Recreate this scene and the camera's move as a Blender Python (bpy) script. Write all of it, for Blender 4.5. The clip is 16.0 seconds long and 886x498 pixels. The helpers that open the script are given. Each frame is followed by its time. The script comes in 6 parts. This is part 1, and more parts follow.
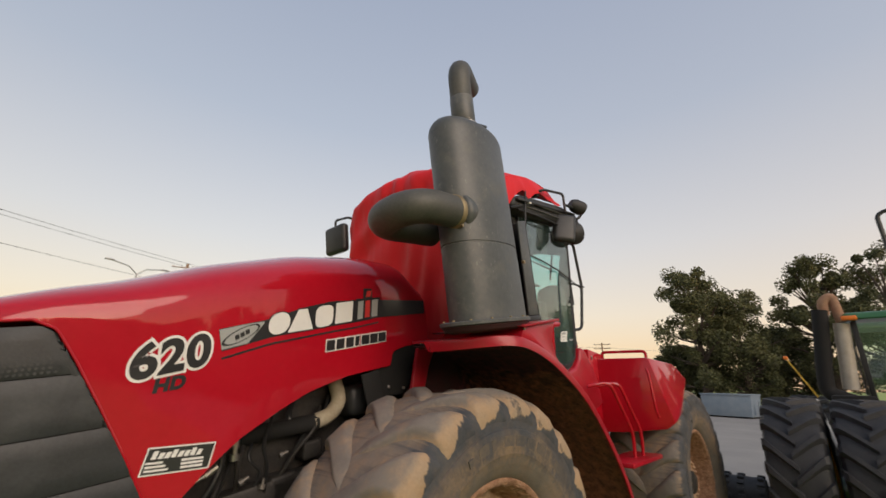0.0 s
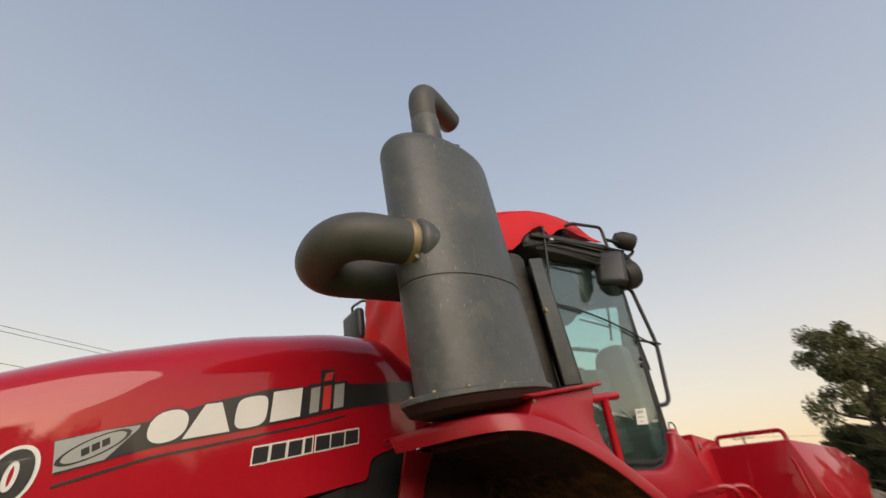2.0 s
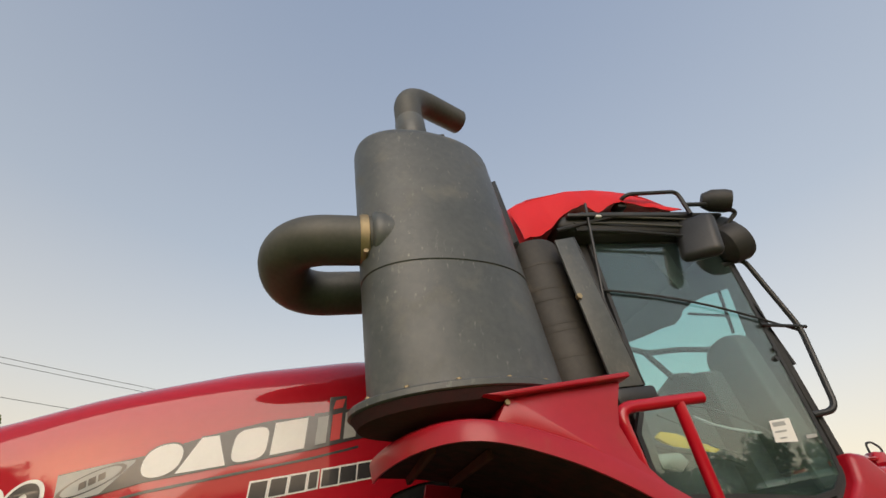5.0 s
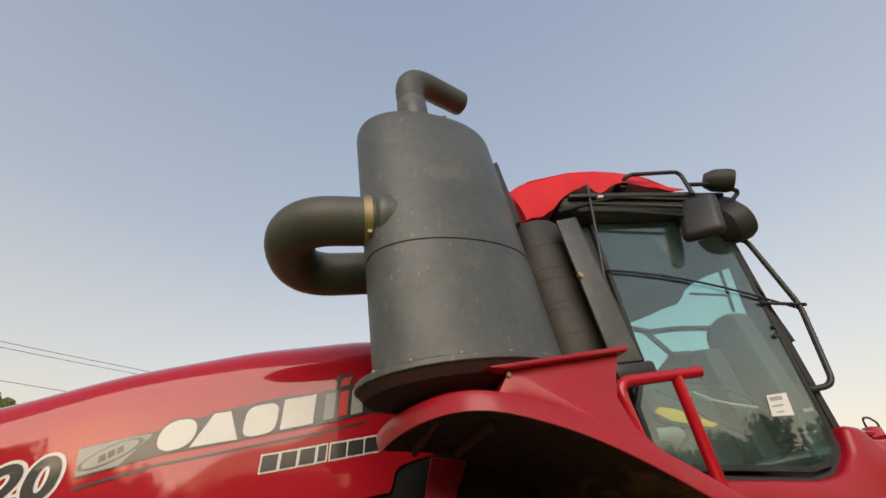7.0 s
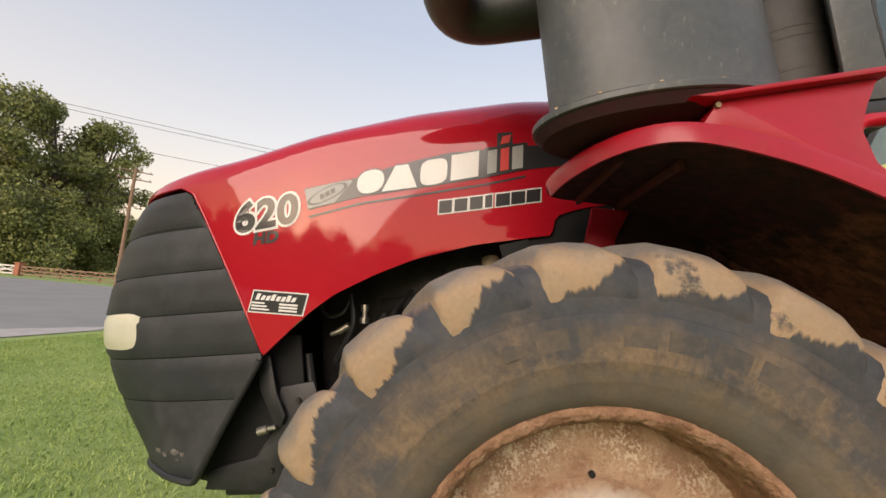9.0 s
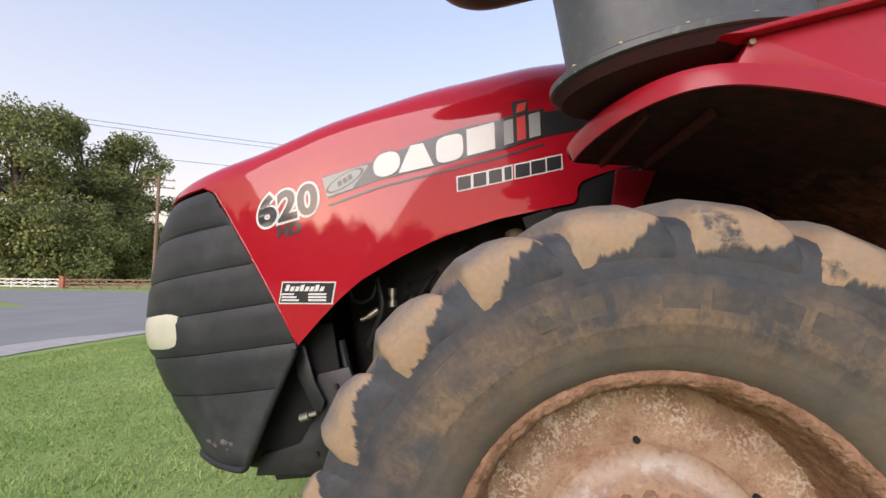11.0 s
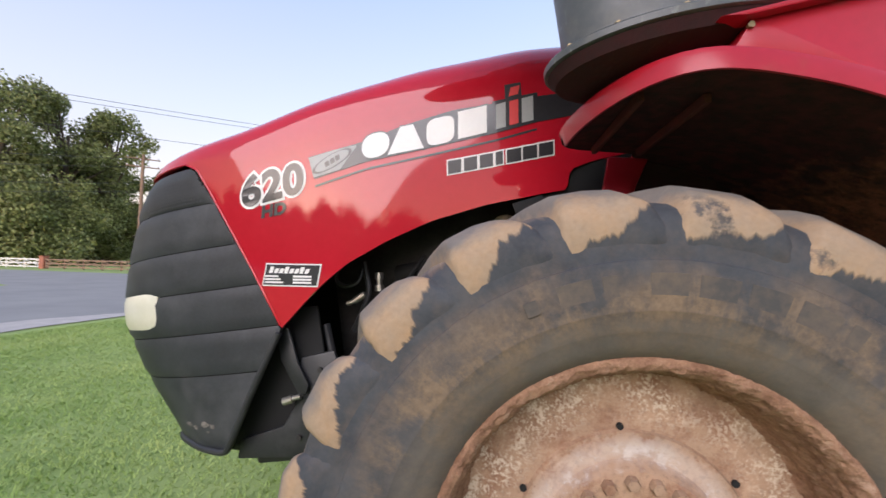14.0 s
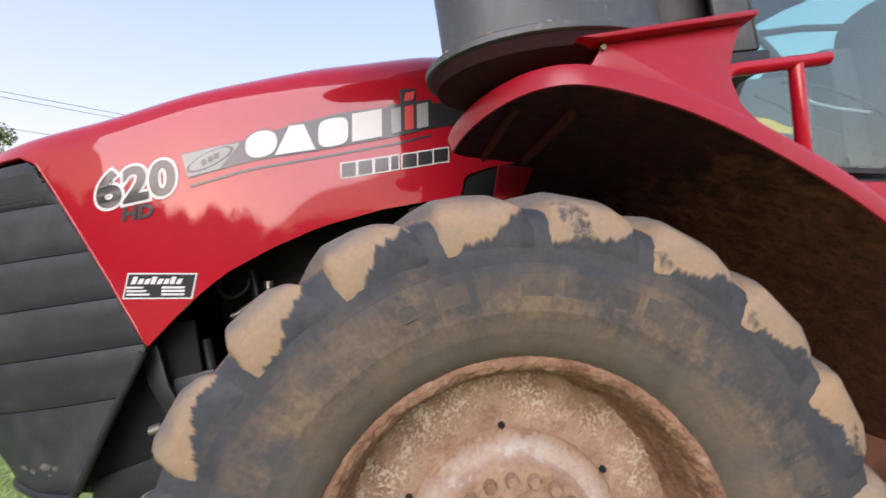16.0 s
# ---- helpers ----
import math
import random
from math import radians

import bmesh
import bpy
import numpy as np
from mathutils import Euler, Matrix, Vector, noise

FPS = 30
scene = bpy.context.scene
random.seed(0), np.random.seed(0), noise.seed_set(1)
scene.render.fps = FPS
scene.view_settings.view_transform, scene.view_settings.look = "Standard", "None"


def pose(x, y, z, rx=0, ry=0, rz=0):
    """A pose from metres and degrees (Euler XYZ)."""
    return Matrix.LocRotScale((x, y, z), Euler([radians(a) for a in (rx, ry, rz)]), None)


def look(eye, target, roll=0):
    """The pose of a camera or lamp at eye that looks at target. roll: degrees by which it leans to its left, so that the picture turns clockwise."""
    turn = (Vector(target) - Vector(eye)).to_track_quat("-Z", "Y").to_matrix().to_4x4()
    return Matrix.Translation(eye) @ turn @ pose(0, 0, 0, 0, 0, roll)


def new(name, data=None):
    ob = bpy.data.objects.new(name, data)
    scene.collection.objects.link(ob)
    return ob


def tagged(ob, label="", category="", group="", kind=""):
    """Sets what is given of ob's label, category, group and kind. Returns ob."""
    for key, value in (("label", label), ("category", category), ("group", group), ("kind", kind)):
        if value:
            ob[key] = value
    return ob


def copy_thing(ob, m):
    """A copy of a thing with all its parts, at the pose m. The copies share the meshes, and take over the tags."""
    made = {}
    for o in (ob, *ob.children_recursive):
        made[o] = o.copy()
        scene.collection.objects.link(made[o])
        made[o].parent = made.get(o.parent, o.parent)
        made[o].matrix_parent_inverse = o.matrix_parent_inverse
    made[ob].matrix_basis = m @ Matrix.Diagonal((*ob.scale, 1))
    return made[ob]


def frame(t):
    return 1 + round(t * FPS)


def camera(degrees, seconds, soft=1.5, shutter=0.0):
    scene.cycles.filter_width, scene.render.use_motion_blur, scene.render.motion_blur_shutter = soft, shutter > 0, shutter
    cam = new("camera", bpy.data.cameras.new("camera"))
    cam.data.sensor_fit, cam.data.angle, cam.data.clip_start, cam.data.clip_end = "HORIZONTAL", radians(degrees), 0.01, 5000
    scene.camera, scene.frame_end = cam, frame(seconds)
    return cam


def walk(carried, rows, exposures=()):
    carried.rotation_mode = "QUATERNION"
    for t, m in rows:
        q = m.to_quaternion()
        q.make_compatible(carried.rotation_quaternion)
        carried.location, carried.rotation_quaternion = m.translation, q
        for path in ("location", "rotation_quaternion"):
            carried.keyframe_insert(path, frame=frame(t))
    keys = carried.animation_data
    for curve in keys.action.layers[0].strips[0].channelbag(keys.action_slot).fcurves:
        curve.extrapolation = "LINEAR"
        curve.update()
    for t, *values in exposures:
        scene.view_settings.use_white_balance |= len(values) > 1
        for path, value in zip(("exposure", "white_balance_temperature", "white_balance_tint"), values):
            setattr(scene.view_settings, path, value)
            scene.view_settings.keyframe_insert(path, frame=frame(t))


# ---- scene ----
import functools

cam = camera(94.9, 16.0, shutter=0.5)
METRES, EYE, TILT, LEAN, TURN = 8.0, 1.5, 0.0, 0.0, 0.0
PATH = [
    (0, (-1.964, -1.445, 2.023), (-0.587, -0.137, 2.649), 1.1),
    (0.5, (-1.898, -1.42, 2.013), (-0.592, -0.09, 2.736), -1.1),
    (1, (-1.613, -1.292, 2.022), (-0.355, -0.017, 2.912), -2.0),
    (1.5, (-1.312, -1.224, 2.024), (-0.158, 0.102, 2.978), -4.6),
    (2, (-1.019, -1.26, 2.025), (-0.054, 0.136, 3.084), -2.5),
    (2.5, (-0.776, -1.239, 2.02), (-0.075, 0.235, 3.176), -0.2),
    (3, (-0.536, -1.206, 2.01), (-0.016, 0.296, 3.223), -0.5),
    (3.5, (-0.351, -1.222, 1.982), (0.033, 0.296, 3.227), -0.0),
    (6, (-0.242, -1.222, 1.962), (0.067, 0.317, 3.201), -0.6),
    (6.5, (-0.243, -1.231, 1.958), (0.062, 0.326, 3.176), -0.6),
    (7, (-0.247, -1.229, 1.929), (0.062, 0.349, 3.119), -0.6),
    (7.5, (-0.276, -1.252, 1.857), (-0.002, 0.398, 2.953), 1.6),
    (8, (-0.371, -1.22, 1.842), (-0.461, 0.621, 2.619), 3.5),
    (8.5, (-0.405, -1.184, 1.802), (-0.665, 0.753, 2.228), 4.3),
    (9, (-0.399, -1.156, 1.799), (-0.604, 0.82, 2.026), 4.9),
    (11.5, (-0.413, -1.129, 1.777), (-0.756, 0.837, 1.902), -0.8),
    (12, (-0.41, -1.124, 1.771), (-0.778, 0.839, 1.886), -1.4),
    (12.5, (-0.406, -1.125, 1.773), (-0.766, 0.839, 1.89), -1.1),
    (13, (-0.402, -1.119, 1.781), (-0.752, 0.848, 1.871), -1.2),
    (13.5, (-0.406, -1.112, 1.774), (-0.759, 0.855, 1.842), -0.3),
    (14, (-0.409, -1.105, 1.77), (-0.662, 0.878, 1.845), 1.6),
    (14.5, (-0.409, -1.101, 1.761), (-0.539, 0.893, 1.852), 2.3),
    (15, (-0.384, -1.103, 1.754), (-0.436, 0.895, 1.833), 1.6),
    (15.5, (-0.35, -1.088, 1.753), (-0.317, 0.91, 1.818), 0.1),
    (16, (-0.307, -1.075, 1.768), (-0.162, 0.916, 1.883), 0.6),
]
walk(cam, [(t, look(eye, target, roll)) for t, eye, target, roll in PATH], [(0.0, -0.07, 6950, 12), (3.5, 0.0, 6850, 8), (7.0, 0.03, 6850, 8), (8.5, 0.27, 7000, 12), (11.5, 0.45, 5900, 16), (16.0, 0.51, 5700, 16)])

# ---- world and light ----
SUN_AZ, SUN_EL = 195.0, 3.0
world = bpy.data.worlds.new("dusk_sky")
scene.world = world
world.use_nodes = True
wn, wl = world.node_tree.nodes, world.node_tree.links
sky = wn.new("ShaderNodeTexSky")
sky.sky_type = 'NISHITA'
sky.sun_disc = False
sky.sun_elevation, sky.sun_rotation = radians(SUN_EL), radians(SUN_AZ)
sky.altitude, sky.air_density, sky.dust_density, sky.ozone_density = 100, 1.0, 2.0, 1.2
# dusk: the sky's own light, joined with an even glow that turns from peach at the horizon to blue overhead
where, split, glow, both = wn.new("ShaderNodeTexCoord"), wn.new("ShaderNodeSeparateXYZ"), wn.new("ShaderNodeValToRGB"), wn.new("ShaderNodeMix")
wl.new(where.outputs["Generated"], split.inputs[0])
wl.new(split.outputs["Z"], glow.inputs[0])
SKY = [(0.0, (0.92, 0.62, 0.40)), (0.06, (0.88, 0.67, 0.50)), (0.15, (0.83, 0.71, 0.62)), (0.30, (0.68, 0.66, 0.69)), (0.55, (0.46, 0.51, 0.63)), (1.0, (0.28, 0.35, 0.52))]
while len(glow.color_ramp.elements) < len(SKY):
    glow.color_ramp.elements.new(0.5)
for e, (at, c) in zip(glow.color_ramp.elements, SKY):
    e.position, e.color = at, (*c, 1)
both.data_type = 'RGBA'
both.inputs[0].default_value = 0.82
dim = wn.new("ShaderNodeMix")
dim.data_type, dim.blend_type = 'RGBA', 'MULTIPLY'
dim.inputs[0].default_value, dim.inputs[7].default_value = 1.0, (0.72, 0.72, 0.72, 1)
wl.new(sky.outputs[0], dim.inputs[6])
wl.new(dim.outputs[2], both.inputs[6])
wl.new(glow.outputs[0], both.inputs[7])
wn["Background"].inputs["Strength"].default_value = 1.0
# the western half of the sky is a little darker than the eastern
side, tone = wn.new("ShaderNodeMapRange"), wn.new("ShaderNodeVectorMath")
side.inputs[1].default_value, side.inputs[2].default_value, side.inputs[3].default_value, side.inputs[4].default_value = -0.9, 0.6, 0.92, 1.04
tone.operation = 'SCALE'
wl.new(split.outputs["X"], side.inputs[0])
# sunset: a warm band low in the south, behind the walk
south, low, band, warm = wn.new("ShaderNodeMapRange"), wn.new("ShaderNodeMapRange"), wn.new("ShaderNodeMath"), wn.new("ShaderNodeMix")
for node, a, b in ((south, 0.1, -0.85), (low, 0.42, 0.06)):
    node.inputs[1].default_value, node.inputs[2].default_value, node.interpolation_type = a, b, 'SMOOTHSTEP'
band.operation, warm.data_type, warm.blend_type = 'MULTIPLY', 'RGBA', 'ADD'
warm.inputs[7].default_value = (0.32, 0.16, 0.045, 1)
wl.new(split.outputs["Y"], south.inputs[0])
wl.new(split.outputs["Z"], low.inputs[0])
wl.new(south.outputs[0], band.inputs[0])
wl.new(low.outputs[0], band.inputs[1])
wl.new(band.outputs[0], warm.inputs[0])
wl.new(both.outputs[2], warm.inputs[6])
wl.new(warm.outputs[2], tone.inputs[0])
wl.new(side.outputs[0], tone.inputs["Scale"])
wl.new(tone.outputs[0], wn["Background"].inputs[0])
sun = new("sun", bpy.data.lights.new("sun", 'SUN'))
sun.data.energy, sun.data.angle, sun.data.color = 2.3, radians(50), (1.0, 0.88, 0.78)
sa, se = radians(SUN_AZ), radians(26)
sun.matrix_world = look((0, 0, 30), (-math.sin(sa) * math.cos(se) * 30, -math.cos(sa) * math.cos(se) * 30, 30 - math.sin(se) * 30))


# ---- materials ----
def surface(name, a, b, rough=0.5, scale=6.0, fine=60.0, bump=0.1, metal=0.0, coat=0.0, mix=(0.35, 0.65), dirt=None, dirt_at=(0.55, 0.7), dirt_scale=3.0, rough_b=None, island=0.0, spec=0.5, coat_rough=0.06, scuff=None):
    """A procedural surface: two colours mixed by coarse and fine noise, bump, an optional layer of dirt."""
    m = bpy.data.materials.new(name)
    m.use_nodes = True
    n, l = m.node_tree.nodes, m.node_tree.links
    bsdf = n["Principled BSDF"]
    co = n.new("ShaderNodeTexCoord")

    def noise_tex(s, detail=6.0, r=0.55):
        t = n.new("ShaderNodeTexNoise")
        t.inputs["Scale"].default_value, t.inputs["Detail"].default_value, t.inputs["Roughness"].default_value = s, detail, r
        l.new(co.outputs["Object"], t.inputs["Vector"])
        return t

    def ramp(src, lo, hi):
        r = n.new("ShaderNodeMapRange")
        r.inputs[1].default_value, r.inputs[2].default_value = lo, hi
        l.new(src, r.inputs[0])
        return r.outputs[0]

    def blend(f, x, y):
        k = n.new("ShaderNodeMix")
        k.data_type = 'RGBA'
        for s, v in ((0, f), (6, x), (7, y)):
            if isinstance(v, (tuple, float, int)):
                k.inputs[s].default_value = (*v, 1) if isinstance(v, tuple) else v
            else:
                l.new(v, k.inputs[s])
        return k.outputs[2]

    coarse, fin = noise_tex(scale), noise_tex(fine)
    add = n.new("ShaderNodeMath")
    add.operation = 'MULTIPLY_ADD'
    l.new(fin.outputs[0], add.inputs[0])
    add.inputs[1].default_value = 0.35
    sub = n.new("ShaderNodeMath")
    sub.operation = 'MULTIPLY_ADD'
    l.new(coarse.outputs[0], sub.inputs[0])
    sub.inputs[1].default_value, sub.inputs[2].default_value = 0.65, 0.0
    l.new(sub.outputs[0], add.inputs[2])
    f = ramp(add.outputs[0], *mix)
    col = blend(f, a, b)
    if scuff:
        # short pale scratches and dabs along one slant, and soft clouds of dust
        turn, streak = n.new("ShaderNodeMapping"), n.new("ShaderNodeTexNoise")
        turn.inputs["Rotation"].default_value, turn.inputs["Scale"].default_value = (0.5, 0.7, 0.3), (62.0, 44.0, 24.0)
        streak.inputs["Scale"].default_value, streak.inputs["Detail"].default_value, streak.inputs["Roughness"].default_value = 1.0, 5.0, 0.62
        l.new(co.outputs["Object"], turn.inputs["Vector"])
        l.new(turn.outputs[0], streak.inputs["Vector"])
        cloud = noise_tex(4.5, 7.0, 0.65)
        sf = n.new("ShaderNodeMath")
        sf.operation = 'MULTIPLY'
        l.new(ramp(streak.outputs[0], 0.60, 0.80), sf.inputs[0])
        l.new(ramp(cloud.outputs[0], 0.42, 0.62), sf.inputs[1])
        col = blend(sf.outputs[0], col, scuff)
    rgh = None
    if island:
        info = n.new("ShaderNodeNewGeometry")
        hsv = n.new("ShaderNodeHueSaturation")
        v = ramp(info.outputs["Random Per Island"], 0, 1)
        mr = n.new("ShaderNodeMapRange")
        mr.inputs[3].default_value, mr.inputs[4].default_value = 1 - island, 1 + island
        l.new(v, mr.inputs[0])
        l.new(mr.outputs[0], hsv.inputs["Value"])
        l.new(col, hsv.inputs["Color"])
        col = hsv.outputs[0]
    if dirt:
        d = noise_tex(dirt_scale, 8.0, 0.65)
        df = ramp(d.outputs[0], *dirt_at)
        col = blend(df, col, dirt)
        rr = n.new("ShaderNodeMapRange")
        rr.inputs[3].default_value, rr.inputs[4].default_value = rough, 0.85
        l.new(df, rr.inputs[0])
        rgh = rr.outputs[0]
        cm = n.new("ShaderNodeMapRange")
        cm.inputs[3].default_value, cm.inputs[4].default_value = coat, 0.0
        l.new(df, cm.inputs[0])
        l.new(cm.outputs[0], bsdf.inputs["Coat Weight"])
    else:
        bsdf.inputs["Coat Weight"].default_value = coat
        rr = n.new("ShaderNodeMapRange")
        rr.inputs[3].default_value, rr.inputs[4].default_value = rough, rough_b if rough_b is not None else min(1, rough * 1.15)
        l.new(f, rr.inputs[0])
        rgh = rr.outputs[0]
    l.new(col, bsdf.inputs["Base Color"])
    l.new(rgh, bsdf.inputs["Roughness"])
    bsdf.inputs["Metallic"].default_value = metal
    bsdf.inputs["Specular IOR Level"].default_value = spec
    bsdf.inputs["Coat Roughness"].default_value = coat_rough
    if bump:
        bp = n.new("ShaderNodeBump")
        bp.inputs["Strength"].default_value, bp.inputs["Distance"].default_value = bump, 0.01
        l.new(add.outputs[0], bp.inputs["Height"])
        l.new(bp.outputs[0], bsdf.inputs["Normal"])
    return m


def glass(name, tint, rough=0.0, ior=1.45):
    m = bpy.data.materials.new(name)
    m.use_nodes = True
    b = m.node_tree.nodes["Principled BSDF"]
    b.inputs["Base Color"].default_value = (*tint, 1)
    # a thin, uneven film of dust
    nt = m.node_tree
    co = nt.nodes.new("ShaderNodeTexCoord")
    no = nt.nodes.new("ShaderNodeTexNoise")
    no.inputs["Scale"].default_value, no.inputs["Detail"].default_value = 2.2, 5.0
    mp = nt.nodes.new("ShaderNodeMapRange")
    mp.inputs["From Min"].default_value, mp.inputs["From Max"].default_value = 0.3, 0.7
    mp.inputs["To Min"].default_value, mp.inputs["To Max"].default_value = 0.992, 0.972
    nt.links.new(co.outputs["Object"], no.inputs["Vector"])
    nt.links.new(no.outputs[0], mp.inputs["Value"])
    nt.links.new(mp.outputs[0], b.inputs["Transmission Weight"])
    b.inputs["Roughness"].default_value, b.inputs["IOR"].default_value = rough, ior
    return m


def radial_tools(name):
    """Nodes for a surface that follows the distance from a wheel's axle."""
    m = bpy.data.materials.new(name)
    m.use_nodes = True
    n, l = m.node_tree.nodes, m.node_tree.links
    co, info = n.new("ShaderNodeTexCoord"), n.new("ShaderNodeObjectInfo")
    shift = n.new("ShaderNodeVectorMath")
    shift.operation = 'MULTIPLY_ADD'
    l.new(info.outputs["Random"], shift.inputs[0])
    shift.inputs[1].default_value = (17.0, 9.0, 23.0)
    l.new(co.outputs["Object"], shift.inputs[2])

    def tex(s, detail, r=0.6):
        t = n.new("ShaderNodeTexNoise")
        t.inputs["Scale"].default_value, t.inputs["Detail"].default_value, t.inputs["Roughness"].default_value = s, detail, r
        l.new(shift.outputs[0], t.inputs["Vector"])
        return t.outputs[0]

    def rng(src, lo, hi, a=0.0, b=1.0):
        r = n.new("ShaderNodeMapRange")
        for i, v in enumerate((lo, hi, a, b)):
            r.inputs[i + 1].default_value = v
        l.new(src, r.inputs[0])
        return r.outputs[0]

    def op(kind, x, y):
        k = n.new("ShaderNodeMath")
        k.operation = kind
        for i, v in enumerate((x, y)):
            if isinstance(v, float):
                k.inputs[i].default_value = v
            else:
                l.new(v, k.inputs[i])
        return k.outputs[0]

    def mix(f, x, y):
        k = n.new("ShaderNodeMix")
        k.data_type = 'RGBA'
        for s, v in ((0, f), (6, x), (7, y)):
            if isinstance(v, tuple):
                k.inputs[s].default_value = (*v, 1)
            else:
                l.new(v, k.inputs[s])
        return k.outputs[2]

    flat = n.new("ShaderNodeVectorMath")
    flat.operation = 'MULTIPLY'
    flat.inputs[1].default_value = (1, 0, 1)
    l.new(co.outputs["Object"], flat.inputs[0])
    ln = n.new("ShaderNodeVectorMath")
    ln.operation = 'LENGTH'
    l.new(flat.outputs[0], ln.inputs[0])

    def finish(col, height, rough, strength, depth):
        bsdf = n["Principled BSDF"]
        l.new(col, bsdf.inputs["Base Color"])
        bsdf.inputs["Roughness"].default_value = rough
        bp = n.new("ShaderNodeBump")
        bp.inputs["Strength"].default_value, bp.inputs["Distance"].default_value = strength, depth
        l.new(height, bp.inputs["Height"])
        l.new(bp.outputs[0], bsdf.inputs["Normal"])
        return m

    return tex, rng, op, mix, ln.outputs["Value"], finish


def tyre_surface(name, tan=False):
    """Rubber with dried mud: tan on the tread bars, brushed off radially to blue-black at the shoulder, dusty brown on the wall, grey at the bead."""
    tex, rng, op, mix, rad, finish = radial_tools(name)
    big, mid, fin = tex(2.2, 4), tex(9, 8, 0.7), tex(70, 4)
    n, l = bpy.data.materials[name].node_tree.nodes, bpy.data.materials[name].node_tree.links
    # the direction from the axle and a little of the distance: noise on it runs in radial strokes
    co, info, unit, low = n.new("ShaderNodeTexCoord"), n.new("ShaderNodeObjectInfo"), n.new("ShaderNodeVectorMath"), n.new("ShaderNodeVectorMath")
    unit.operation, low.operation, low.inputs[1].default_value = 'NORMALIZE', 'MULTIPLY', (1, 0.02, 1)
    l.new(co.outputs["Object"], low.inputs[0])
    l.new(low.outputs[0], unit.inputs[0])
    join = n.new("ShaderNodeCombineXYZ")
    l.new(op('MULTIPLY', rad, 0.12), join.inputs[0])
    l.new(op('MULTIPLY', info.outputs["Random"], 3.0), join.inputs[1])
    both = n.new("ShaderNodeVectorMath")
    both.operation = 'ADD'
    l.new(unit.outputs[0], both.inputs[0])
    l.new(join.outputs[0], both.inputs[1])

    def stroke(s, detail, r=0.6):
        t = n.new("ShaderNodeTexNoise")
        t.inputs["Scale"].default_value, t.inputs["Detail"].default_value, t.inputs["Roughness"].default_value = s, detail, r
        l.new(both.outputs[0], t.inputs["Vector"])
        return t.outputs[0]

    rubber = mix(rng(mid, 0.3, 0.7), (0.030, 0.034, 0.040), (0.070, 0.074, 0.080))
    bead = mix(rng(mid, 0.3, 0.7), (0.100, 0.090, 0.078), (0.165, 0.142, 0.116))
    rubber = mix(op('MULTIPLY', rng(rad, 0.71, 0.66), 0.85), rubber, bead)
    mud = mix(rng(tex(5.0, 9, 0.7), 0.35, 0.65), mix(rng(fin, 0.2, 0.8), (0.36, 0.225, 0.118), (0.44, 0.29, 0.160)), mix(rng(fin, 0.2, 0.8), (0.27, 0.205, 0.138), (0.35, 0.27, 0.19)))
    # worn grey-black noses on the bars
    worn = op('MULTIPLY', rng(op('ADD', rad, op('MULTIPLY', op('SUBTRACT', tex(11, 6), 0.5), 0.10)), 0.955, 1.000), rng(tex(4.5, 5), 0.26, 0.46))
    mud = mix(worn, mud, mix(rng(mid, 0.3, 0.7), (0.125, 0.116, 0.105), (0.225, 0.195, 0.162)))
    dust = mix(rng(fin, 0.3, 0.7), (0.160, 0.112, 0.068), (0.240, 0.168, 0.102))
    # brown dust on the wall, in strokes and patches, that thins out towards the shoulder
    edge = op('ADD', rad, op('ADD', op('MULTIPLY', op('SUBTRACT', stroke(9.0, 6), 0.5), 0.10), op('MULTIPLY', op('SUBTRACT', big, 0.5), 0.30)))
    wall = op('MULTIPLY', rng(edge, 0.845, 0.745), rng(rad, 0.60, 0.70, 0.30, 1.0))
    patch = rng(op('ADD', op('MULTIPLY', tex(3.6, 9, 0.72), 0.8), op('MULTIPLY', stroke(16.0, 8, 0.7), 0.2)), 0.45, 0.56)
    dusty = op('MULTIPLY', wall, op('ADD', 0.10, op('MULTIPLY', patch, 0.86)))
    col = mix(dusty, rubber, dust)
    # thin film of dust over the blue-black shoulder
    col = mix(op('MULTIPLY', rng(tex(12, 8, 0.75), 0.45, 0.75), 0.25), col, dust)
    if tan:
        ragged = op('ADD', rad, op('ADD', op('MULTIPLY', op('SUBTRACT', stroke(34.0, 6, 0.65), 0.5), 0.075), op('MULTIPLY', op('SUBTRACT', stroke(7.0, 3), 0.5), 0.20)))
        sep = n.new("ShaderNodeSeparateXYZ")
        l.new(co.outputs["Object"], sep.inputs[0])
        # more mud on the leading half of each bar
        ragged = op('ADD', ragged, op('MULTIPLY', op('SUBTRACT', 0.25, op('DIVIDE', sep.outputs["X"], rad)), 0.55))
        caked = rng(ragged, 0.872, 0.884)
        bare = op('MULTIPLY', rng(tex(4.0, 7, 0.65), 0.575, 0.62), rng(rad, 0.990, 0.960))
        caked = op('MULTIPLY', caked, op('SUBTRACT', 1.0, op('MULTIPLY', bare, 0.85)))
    else:
        caked = op('MULTIPLY', rng(op('ADD', rad, op('MULTIPLY', op('SUBTRACT', stroke(30.0, 6), 0.5), 0.10)), 0.955, 0.985), 0.7)
    col = mix(caked, col, mud)
    hgt = op('ADD', op('MULTIPLY', caked, 0.5), op('ADD', op('MULTIPLY', fin, 0.2), op('MULTIPLY', mid, 0.35)))
    return finish(col, hgt, 0.8, 0.5, 0.008)


